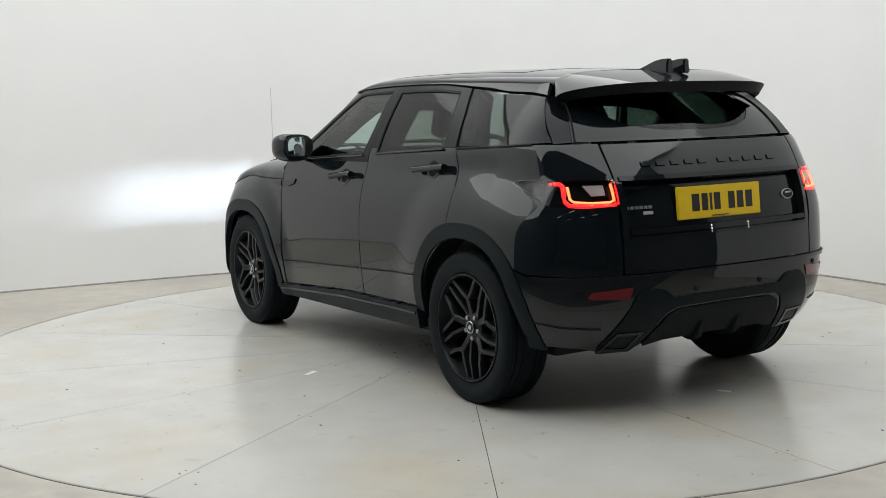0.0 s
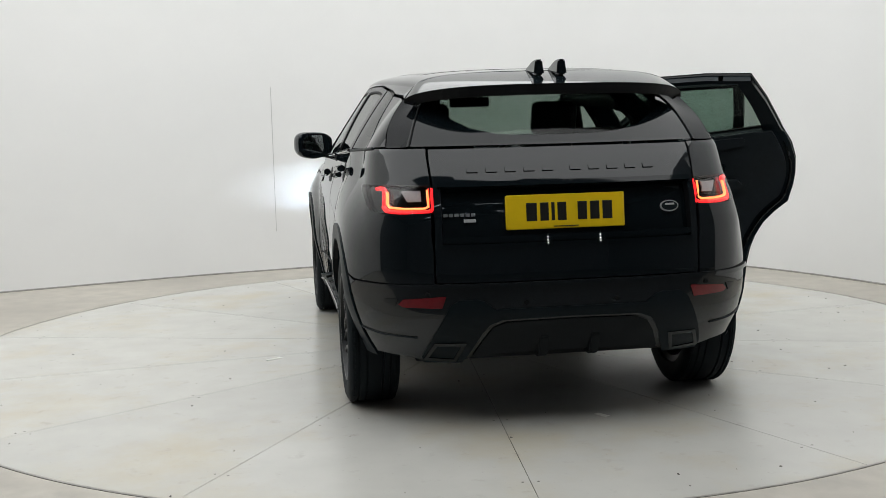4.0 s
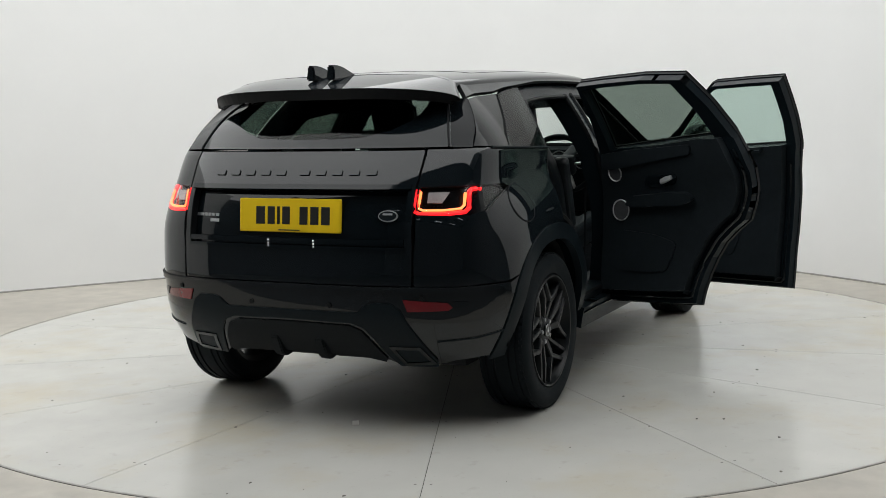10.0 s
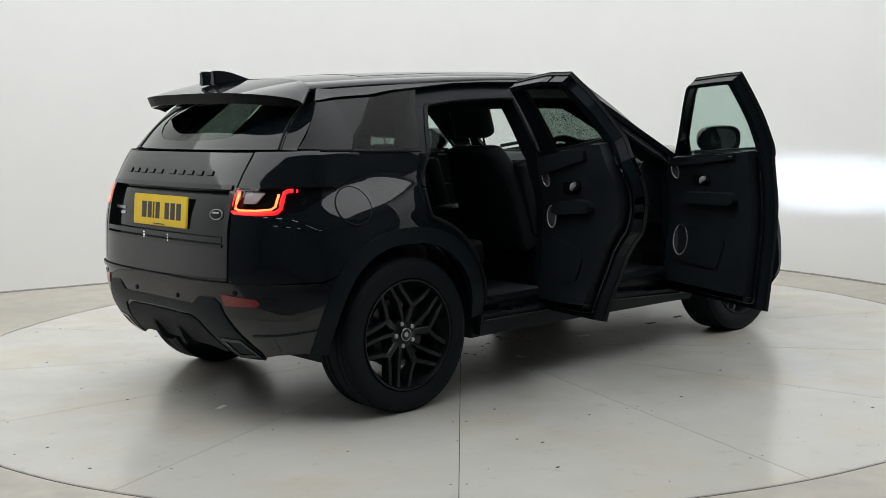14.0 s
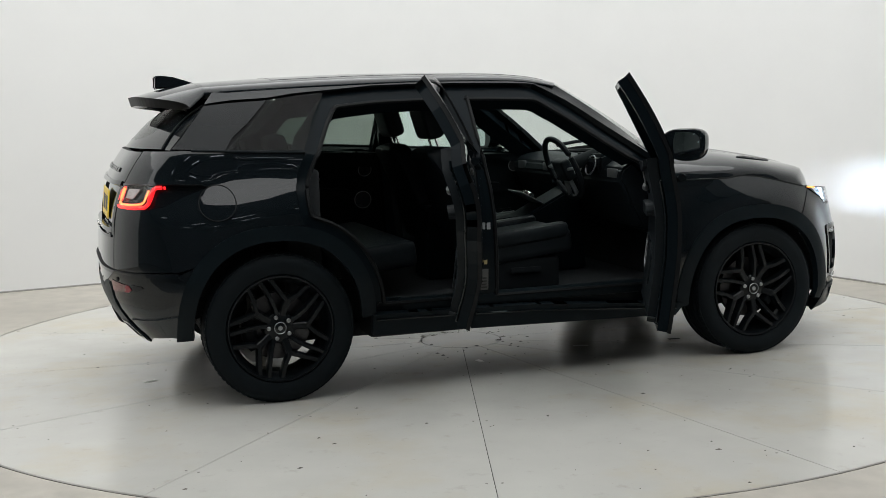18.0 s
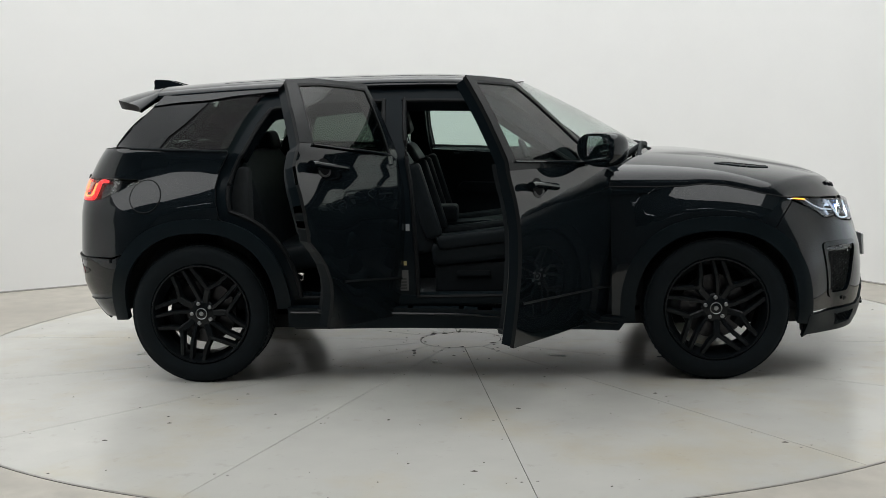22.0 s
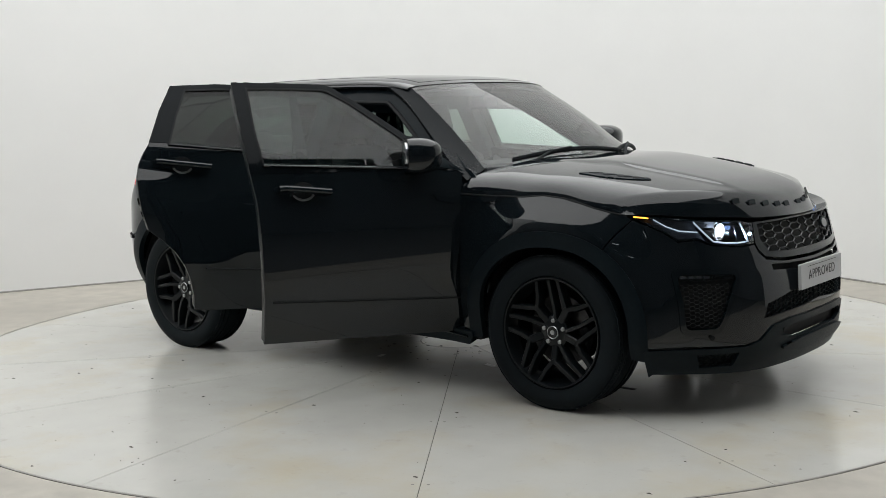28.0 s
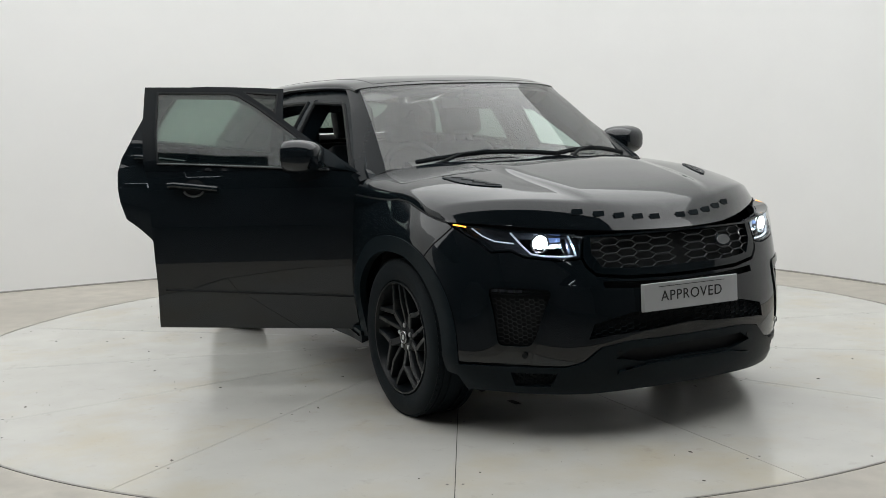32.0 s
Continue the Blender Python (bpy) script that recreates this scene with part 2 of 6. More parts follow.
def tube(pts, r, n=10, flat=1.0):
    """A round bar along points."""
    pts = [Vector(p) for p in pts]
    bm = bmesh.new()
    rings = []
    for i, p in enumerate(pts):
        d = (pts[min(i + 1, len(pts) - 1)] - pts[max(i - 1, 0)]).normalized()
        u = d.cross(Vector((0, 0, 1)) if abs(d.z) < 0.9 else Vector((0, 1, 0))).normalized()
        w = d.cross(u)
        rr = r[i] if isinstance(r, (list, tuple)) else r
        rings.append([bm.verts.new(p + u * rr * math.cos(2 * math.pi * k / n) + w * rr * flat * math.sin(2 * math.pi * k / n)) for k in range(n)])
    for a, b in zip(rings, rings[1:]):
        for k in range(n):
            bm.faces.new((a[k], a[(k + 1) % n], b[(k + 1) % n], b[k]))
    bm.faces.new(rings[0][::-1])
    bm.faces.new(rings[-1])
    bmesh.ops.recalc_face_normals(bm, faces=bm.faces)
    return bm


def prism(poly, y0, y1, bevel=0.0, m=None, bm=None):
    """A plate: an outline in x and z, between two values of y."""
    bm = bm or bmesh.new()
    a = [bm.verts.new((p[0], y0, p[1])) for p in poly]
    b = [bm.verts.new((p[0], y1, p[1])) for p in poly]
    fs = [bm.faces.new(a), bm.faces.new(b[::-1])]
    for i in range(len(a)):
        j = (i + 1) % len(a)
        fs.append(bm.faces.new((a[j], a[i], b[i], b[j])))
    vs = a + b
    bmesh.ops.recalc_face_normals(bm, faces=fs)
    if bevel:
        es = {e for v in vs for e in v.link_edges}
        r = bmesh.ops.bevel(bm, geom=list(es), offset=bevel, segments=2, affect="EDGES")
        vs = list({v for v in r["verts"]} | {v for v in vs if v.is_valid})
    if m is not None:
        bmesh.ops.transform(bm, matrix=m, verts=vs)
    return bm


# ---- the studio ----
def studio():
    floor_mat = shader("worn_concrete", (0.40, 0.375, 0.33), 0.45, var=0.18, scale=7, bump=0.12, bump_scale=60)
    wall_mat = shader("white_wall", (0.80, 0.80, 0.793), 0.75, var=0.015, scale=3, bump=0.03, bump_scale=90)
    hall_mat = shader("dark_hall", (0.15, 0.152, 0.158), 0.8, var=0.2, scale=2)
    # floor round the turntable, with a round hole
    R, n = 3.041, 192
    bm = bmesh.new()
    ring = [bm.verts.new((R * math.cos(2 * math.pi * i / n), R * math.sin(2 * math.pi * i / n), 0)) for i in range(n)]
    low = [bm.verts.new((R * math.cos(2 * math.pi * i / n), R * math.sin(2 * math.pi * i / n), -0.12)) for i in range(n)]
    far = [bm.verts.new((16 * math.cos(2 * math.pi * i / n), 16 * math.sin(2 * math.pi * i / n), 0)) for i in range(n)]
    for i in range(n):
        j = (i + 1) % n
        bm.faces.new((ring[i], far[i], far[j], ring[j]))
        bm.faces.new((low[i], ring[i], ring[j], low[j]))
    bm.faces.new(low)
    tagged(part("floor", bm, floor_mat, None, smooth=False), "worn pale concrete floor round a turntable", "floor", kind="structure")
    # unseen slab added before the turntable: its dark colour stands in for unlit floor
    tagged(part("floor_unlit", boxed((-7.9, -12.2, 0.004), (5.9, -3.35, 0.008)), shader("unlit_floor_tone", (0.10, 0.10, 0.10), 0.7, var=0.2, scale=5), None, smooth=False), "unseen slab coloured dark like the unlit floor before the studio", "floor", kind="structure")
    # curved back wall
    line = [(-6.9, -3.3), (-7.0, -2.0), (-6.4, 0.5), (-5.0, 1.68), (-3.73, 2.29), (-3.0, 2.66), (-2.31, 3.0), (-1.68, 3.25), (-0.8, 3.56), (0.1, 3.72),
            (1.0, 3.62), (1.8, 3.3), (2.4, 2.84), (2.75, 2.42), (3.0, 2.03), (3.203, 1.681), (3.6, 0.85), (4.1, -0.6), (4.4, -1.8), (4.5, -2.5)]
    xs = curve([(i, p[0]) for i, p in enumerate(line)])
    ys = curve([(i, p[1]) for i, p in enumerate(line)])
    s = np.linspace(0, len(line) - 1, 170)
    p = np.stack([xs(s), ys(s)], 1)
    d = np.gradient(p, axis=0)
    nn = np.stack([-d[:, 1], d[:, 0]], 1) / np.linalg.norm(d, axis=1, keepdims=True)
    bm = bmesh.new()
    rows = []
    for k in range(len(p)):
        a, b = p[k], p[k] + nn[k] * 0.15
        rows.append([bm.verts.new((a[0], a[1], -0.02)), bm.verts.new((a[0], a[1], 4.6)), bm.verts.new((b[0], b[1], 4.6)), bm.verts.new((b[0], b[1], -0.02))])
    for a, b in zip(rows, rows[1:]):
        for i in range(4):
            bm.faces.new((a[i], a[(i + 1) % 4], b[(i + 1) % 4], b[i]))
    bm.faces.new(rows[0]), bm.faces.new(rows[-1])
    bmesh.ops.recalc_face_normals(bm, faces=bm.faces)
    tagged(part("wall_curved", bm, wall_mat, None), "white curved studio wall round a turntable", "wall", kind="structure")
    tagged(part("ceiling", boxed((-8, -4.6, 4.5), (6, 5.5, 4.7)), wall_mat, None, smooth=False), "white studio ceiling", "ceiling", kind="structure")
    tagged(part("ceiling_hall", boxed((-8, -12.5, 4.5), (6, -4.6, 4.7)), hall_mat, None, smooth=False), "dark hall ceiling", "ceiling", kind="structure")
    for nm, lo, hi in (("wall_south", (-8, -12.5, 0), (6, -12.3, 4.5)), ("wall_west", (-8.2, -12.5, 0), (-8, 5.5, 4.5)), ("wall_east", (6, -12.5, 0), (6.2, 5.5, 4.5)),
                       ("wall_north", (-8.2, 5.5, 0), (6.2, 5.7, 4.5))):
        tagged(part(nm, boxed(lo, hi), hall_mat, None, smooth=False), "dark hall wall behind the studio", "wall", kind="structure")
    # strip lights under the hall's ceiling
    tube_mat = shader("strip_light_tube", (0.9, 0.9, 0.9), 0.4, emit=(0.86, 0.94, 1), emit_strength=7.0)
    case_mat = shader("strip_light_case", (0.6, 0.6, 0.6), 0.5)
    made = None
    for x, y, a in ((-4.6, -8.4, 0), (-1.6, -8.6, 0), (1.6, -8.4, 0), (4.3, -8.6, 0), (-3.0, -11.0, 0), (0.4, -11.2, 0), (3.2, -11.0, 0)):
        if made is None:
            made = tagged(new("strip_light"), "white strip light under the dark hall ceiling", "strip light", "hall strip lights")
            made.matrix_basis = pose(x, y, 4.42, 0, 0, a)
            part("case", boxed((-0.62, -0.05, 0.02), (0.62, 0.05, 0.08), 0.008), case_mat, made)
            part("tube", tube([(-0.58, 0, 0.0), (0.0, 0, 0.0), (0.58, 0, 0.0)], 0.019, 10), tube_mat, made, "glowing white tube")
        else:
            copy_thing(made, pose(x, y, 4.42, 0, 0, a))
    # a thin upright joint in the wall's lining and a skirting line
    i = int(np.argmin(np.abs(p[:, 0] + 1.62)))
    q = p[i]
    tagged(part("wall_joint", boxed((q[0] - 0.002, q[1] - 0.004, 0.35), (q[0] + 0.002, q[1] + 0.02, 1.62)), shader("joint_shadow_gap", (0.5, 0.5, 0.49), 0.8), None, smooth=False), "thin upright joint in the white wall", "trim", kind="structure")
    base_ = [(c[0] - 0.004 * m_[0], c[1] - 0.004 * m_[1], 0.006) for c, m_ in zip(p, nn)]
    tagged(part("baseboard", tube(base_, 0.007, 6), shader("dusty_wall_foot", (0.35, 0.34, 0.32), 0.9, var=0.3, scale=8), None), "dusty grey joint at the wall's foot", "trim", kind="structure")


def deck_paint():
    """Worn pale paint: each panel a little different, with yellowish patches and scuffs."""
    m = shader("painted_turntable", (0.51, 0.506, 0.473), 0.2, var=0.05, scale=4, bump=0.02, bump_scale=14, spec=0.5)
    n, l = m.node_tree.nodes, m.node_tree.links
    b = n["Principled BSDF"]
    link = b.inputs["Base Color"].links[0]
    src = link.from_socket
    info = n.new("ShaderNodeObjectInfo")
    pan = n.new("ShaderNodeMapRange")
    pan.inputs["To Min"].default_value, pan.inputs["To Max"].default_value = 0.955, 1.03
    l.new(info.outputs["Random"], pan.inputs["Value"])
    sc = n.new("ShaderNodeVectorMath")
    sc.operation = "SCALE"
    l.new(src, sc.inputs[0])
    l.new(pan.outputs["Result"], sc.inputs["Scale"])
    tc = n.new("ShaderNodeTexCoord")
    last = sc.outputs["Vector"]
    for scale, lo, hi, col, amount, det in ((1.1, 0.49, 0.70, (0.50, 0.44, 0.31), 0.6, 6), (9.0, 0.60, 0.75, (0.30, 0.28, 0.24), 0.35, 8), (55.0, 0.66, 0.78, (0.22, 0.2, 0.18), 0.5, 4)):
        t = n.new("ShaderNodeTexNoise")
        t.inputs["Scale"].default_value, t.inputs["Detail"].default_value, t.inputs["Roughness"].default_value = scale, det, 0.62
        l.new(tc.outputs["Object"], t.inputs["Vector"])
        r = n.new("ShaderNodeMapRange")
        r.inputs["From Min"].default_value, r.inputs["From Max"].default_value = lo, hi
        r.inputs["To Max"].default_value = amount
        l.new(t.outputs["Fac"], r.inputs["Value"])
        mx = n.new("ShaderNodeMix")
        mx.data_type = "RGBA"
        l.new(r.outputs["Result"], mx.inputs[0])
        l.new(last, mx.inputs[6])
        mx.inputs[7].default_value = (*col, 1)
        last = mx.outputs[2]
    l.new(last, b.inputs["Base Color"])
    return m


def turntable():
    top = deck_paint()
    base = new("turntable")
    tagged(base, "pale grey painted steel car turntable with scuffed panels", "turntable")
    R, hubr = 3.035, 0.245
    screw = shader("worn_screw_head", (0.16, 0.15, 0.14), 0.5, metal=0.5)
    seam = shader("dark_seam", (0.03, 0.028, 0.025), 0.9, var=0.3, scale=30)
    part("under_deck", lathe([(0.001, -0.006), (R - 0.004, -0.006), (R - 0.004, -0.08), (0.001, -0.08)], 128, "z"), seam, base, smooth=False)
    part("edge_ring", lathe([(R, 0.0), (R, -0.05), (R - 0.012, -0.05), (R - 0.012, 0.0)], 192, "z", True), shader("steel_edge", (0.25, 0.24, 0.22), 0.5, metal=0.4, var=0.3, scale=20), base, "worn steel rim")
    part("centre_cover", lathe([(0.001, 0.0), (hubr - 0.004, 0.0), (hubr - 0.004, -0.005), (0.001, -0.005)], 64, "z"), top, base, "round centre cover", smooth=False)
    step = 360 / 14
    rnd = random.Random(4)
    for k in range(14):
        a0, a1 = radians(-158.5 + step * k), radians(-158.5 + step * (k + 1))
        g = 0.0016
        n = 14
        bm = bmesh.new()
        top_v, low_v = [], []
        for r, order in ((hubr + 0.001, range(n + 1)), (R - 0.013, range(n, -1, -1))):
            for i in order:
                a = a0 + g / r + (a1 - a0 - 2 * g / r) * i / n
                top_v.append(bm.verts.new((r * math.cos(a), r * math.sin(a), 0)))
                low_v.append(bm.verts.new((r * math.cos(a), r * math.sin(a), -0.0055)))
        bm.faces.new(top_v)
        bm.faces.new(low_v[::-1])
        for i in range(len(top_v)):
            j = (i + 1) % len(top_v)
            bm.faces.new((top_v[i], low_v[i], low_v[j], top_v[j]))
        bmesh.ops.recalc_face_normals(bm, faces=bm.faces)
        part("deck_panel", bm, top, base, smooth=False)
        for r in (0.95, 1.85, 2.72):
            for sg in (1, -1):
                a = a0 + sg * 0.03 / r
                bm = lathe([(0.0055, 0.0), (0.0055, 0.0008), (0.001, 0.0011)], 8, "z")
                bmesh.ops.translate(bm, verts=bm.verts, vec=(r * math.cos(a), r * math.sin(a), 0.0))
                part("deck_screw", bm, screw, base)
    # scattered flakes and grit
    bm = bmesh.new()
    for q in range(230):
        r, a = 3.0 * math.sqrt(rnd.random()), rnd.random() * 6.283
        sz = 0.003 + 0.009 * rnd.random() ** 3
        if q >= 150:        # worn paint round the centre cover
            r, sz = 0.22 + 0.5 * rnd.random() ** 2, 0.004 + 0.014 * rnd.random() ** 2
        c = Vector((r * math.cos(a), r * math.sin(a), 0))
        n = rnd.randint(4, 6)
        t0 = rnd.random() * 6
        low = [bm.verts.new(c + Vector((sz * (0.6 + rnd.random()) * math.cos(t0 + 6.283 * i / n), 0.6 * sz * (0.6 + rnd.random()) * math.sin(t0 + 6.283 * i / n), 0.0002))) for i in range(n)]
        tip = bm.verts.new(c + Vector((0, 0, 0.002 + 0.2 * sz)))
        for i in range(n):
            bm.faces.new((low[i], low[(i + 1) % n], tip))
    tagged(part("grit", bm, shader("grit", (0.09, 0.08, 0.07), 0.9, var=0.5, scale=12), base, "scattered grit and paint flakes"), kind="stuff")
    for r, a, w, h, m in ((0.75, -40, 0.09, 0.03, 0), (1.28, -25, 0.07, 0.025, 1), (1.55, -20, 0.08, 0.03, 1), (1.16, 103, 0.10, 0.03, 0), (1.9, -170, 0.07, 0.03, 0), (0.62, -100, 0.06, 0.03, 0)):
        a = radians(a)
        bm = boxed((-w / 2, -h / 2, 0), (w / 2, h / 2, 0.0015), 0.0006, pose(r * math.cos(a), r * math.sin(a), 0.0004, 0, 0, math.degrees(a) + 20))
        part("paint_flake", bm, shader("pale_flake", (0.62, 0.62, 0.58), 0.5) if m == 0 else seam, base, "loose flake of paint")
    return base


studio()
table = turntable()


# ---- the car: x forwards, y to its left, z up, origin between the axles on the floor ----
X0F, X0R, KF, KR, NF, NR = 1.45, -1.50, 0.90, 0.83, 2.6, 3.5
HUBS = ((1.33, 0.355), (-1.33, 0.36))
prof = curve([(0.15, 0.855), (0.28, 0.885), (0.40, 0.902), (0.55, 0.915), (0.72, 0.925), (0.86, 0.922), (0.95, 0.910), (1.03, 0.893), (1.10, 0.876),
              (1.18, 0.864), (1.26, 0.850)])
nose = curve([(0.14, 2.12), (0.17, 2.15), (0.22, 2.195), (0.30, 2.22), (0.464, 2.23), (0.62, 2.217), (0.70, 2.192), (0.77, 2.170), (0.93, 2.115), (1.0, 2.07)])
tail = curve([(0.24, -1.88), (0.30, -1.965), (0.34, -2.005), (0.40, -2.055), (0.47, -2.095), (0.53, -2.112), (0.66, -2.115), (0.80, -2.108), (0.90, -2.10),
              (1.03, -2.072), (1.09, -2.045), (1.16, -2.005), (1.22, -1.962), (1.26, -1.93)])
rail_z = curve([(-2.0, 1.47), (-1.6, 1.498), (-1.0, 1.525), (-0.4, 1.54), (0.0, 1.535), (0.25, 1.505), (0.40, 1.45), (0.98, 1.115)])
rail_y = curve([(-2.0, 0.54), (-1.6, 0.585), (-1.0, 0.625), (-0.3, 0.645), (0.2, 0.640), (0.5, 0.68), (0.98, 0.83)])
roof_z = curve([(-2.0, 1.545), (-1.6, 1.568), (-1.2, 1.588), (-0.7, 1.600), (-0.2, 1.599), (0.15, 1.580), (0.38, 1.543)])


def belt(x):
    return 1.150 - 0.046 * x


def base_y(x, z):
    k = 1 - 0.028 * step01((x - 0.9) / 0.6) - 0.02 * step01((-x - 1.0) / 0.5)
    k = k - 0.05 * step01((-x - 1.36) / 0.34) * step01((0.48 - z) / 0.22)
    k = k - 0.04 * step01((-x - 1.15) / 0.6) * step01((np.minimum(z, 1.26) - 0.85) / 0.25)
    zb = np.minimum(belt(x), 1.26)
    low = prof(np.minimum(z, zb)) * k
    t = np.clip((z - zb) / np.maximum(rail_z(x) - zb, 0.02), 0, 1.2)
    up = low + (rail_y(x) - low) * t + 0.014 * np.sin(np.pi * np.clip(t, 0, 1))
    return np.where(z > zb, up, low)


def flare(x, z, y):
    out = np.zeros_like(np.asarray(x, float) + z)
    for cx, cz in HUBS:
        half = 0.455 if cx > 0 else 0.43 + 0.025 * np.tanh((x - cx) / 0.12)
        r = (np.abs((x - cx) / half) ** 2.3 + np.abs(np.maximum(z - cz, 0) / 0.49) ** 2.3) ** (1 / 2.3)
        a = step01(1 - (r - 0.98) / (0.42 if cx > 0 else 0.64)) * step01((z - 0.12) / 0.25)
        side = np.maximum(cx - x, 0) if cx > 0 else np.abs(cx - x)
        a = a * (1 - (0.9 if cx < 0 else 0.7) * step01((side - 0.17) / 0.22) * step01((0.62 - z) / 0.28))
        out = np.maximum(out, ((0.965 if cx > 0 else 0.948) - y) * a)
    return out


def shell(u, z):
    """The body's outer skin from the middle of the tail (low u) round the right side to the middle of the nose (high u)."""
    u, z = np.asarray(u, float), np.asarray(z, float)
    xs = np.clip(u, X0R, X0F)
    y = base_y(xs, z)
    pf, pr = np.clip((u - X0F) / KF, 0, np.pi / 2), np.clip((X0R - u) / KR, 0, np.pi / 2)
    c, e = np.cos(pf) ** 0.8333, np.sin(pf) ** 0.8333
    fore = (c ** NF + e ** NF) ** (-1 / NF)
    far = (np.cos(pr) ** NR + np.sin(pr) ** NR) ** (-1 / NR)
    x = xs + (nose(z) - X0F) * e * fore + (tail(z) - X0R) * np.sin(pr) * far
    cut = c * fore * np.cos(pr) * far
    yy = y * cut
    yy = yy + flare(x, z, y) * np.minimum(1, cut * 1.6) * step01(cut * 3)
    return x, -yy, z


def ux(x, z):
    """u of a skin point from its x, on the flank."""
    if x > X0F:
        q = min(0.9999, (x - X0F) / (float(nose(z)) - X0F))
        return X0F + KF * math.atan((q ** -NF - 1) ** (-1.2 / NF))
    if x < X0R:
        q = min(0.9999, (X0R - x) / (X0R - float(tail(z))))
        return X0R - KR * math.atan((q ** -NR - 1) ** (-1 / NR))
    return x


def uf(y, z):
    """u of a skin point from its distance y from the middle, on the nose."""
    q = min(0.9999, abs(y) / float(base_y(np.array(X0F), np.array(z))))
    return X0F + KF * (math.atan((q ** -NF - 1) ** (1.2 / NF)) if q > 1e-6 else math.pi / 2)


def ur(y, z):
    """u of a skin point from its distance y from the middle, on the tail."""
    q = min(0.9999, abs(y) / float(base_y(np.array(X0R), np.array(z))))
    return X0R - KR * (math.atan((q ** -NR - 1) ** (1 / NR)) if q > 1e-6 else math.pi / 2)


def SX(*p):
    return [(ux(x, z), z) for x, z in p]


def FY(*p):
    return [(uf(y, z), z) for y, z in p]


def RY(*p):
    return [(ur(y, z), z) for y, z in p]


def arch(k, grow, a0, a1, n=24):
    """Points on a wheel arch from angle a0 to a1 (0 ahead, 90 up)."""
    cx, cz = HUBS[k]
    w, h = 0.405 + grow, (0.405 if k == 0 else 0.43) + grow
    out = []
    for i in range(n + 1):
        a = radians(a0 + (a1 - a0) * i / n)
        c, s = math.cos(a), math.sin(a)
        x, z = cx + w * abs(c) ** 0.87 * (1 if c > 0 else -1), cz + h * abs(s) ** 0.87 * (1 if s > 0 else -1)
        out.append((ux(x, z), z))
    return out


car = new("car")
tagged(car, "glossy black five-door SUV with two open doors, on a turntable", "car")

DOOR_R = [(-1.155, 1.207), (-1.205, 1.11), (-1.222, 1.03), (-1.216, 0.94), (-1.20, 0.865)]     # rear door's rear edge, down to the arch
DOOR_ARCH = [(-1.165, 0.768), (-1.09, 0.715), (-1.023, 0.655), (-0.972, 0.58), (-0.938, 0.505), (-0.914, 0.42), (-0.902, 0.338)]     # its cut-out round the wheel
HOOD_EDGE = [(0.80, 0.99), (1.0, 0.985), (1.16, 0.985), (1.27, 0.995), (1.38, 0.985), (1.47, 0.966), (1.55, 0.945), (1.62, 0.929), (1.685, 0.916)]
LAMP_LOW = [(1.819, 0.874), (1.908, 0.842), (1.981, 0.800), (2.094, 0.806), (2.163, 0.781), (2.345, 0.764), (2.436, 0.770)]   # lower edge of a headlamp
LAMP_TOP = [(2.455, 0.862), (2.378, 0.881), (2.155, 0.893), (1.932, 0.910), (1.735, 0.915)]
FOG = [(1.932, 0.662), (2.10, 0.665), (2.264, 0.657), (2.268, 0.625), (2.215, 0.54), (2.179, 0.453), (2.143, 0.405), (1.965, 0.403), (1.955, 0.53)]
# openings that cross the middle: their edge from the middle out and back
SLOT = FY((0, 0.655), (0.20, 0.662), (0.40, 0.672), (0.40, 0.652), (0.20, 0.64), (0, 0.635))
MESH_LOW = FY((0, 0.552), (0.10, 0.55), (0.30, 0.535), (0.455, 0.50), (0.475, 0.44), (0.40, 0.45), (0.15, 0.465), (0, 0.478))
RECESS = RY((0, 1.07), (0.3, 1.07), (0.545, 1.07), (0.545, 0.93), (0.545, 0.824), (0.3, 0.824), (0, 0.824))
T = 0.018


def flanks(name, outline, material, label="", holes=(), sides=(False, True), **k):
    for mi in sides:
        part(name, sheet(shell, outline, holes, mirror=mi, **k), material, car, label)


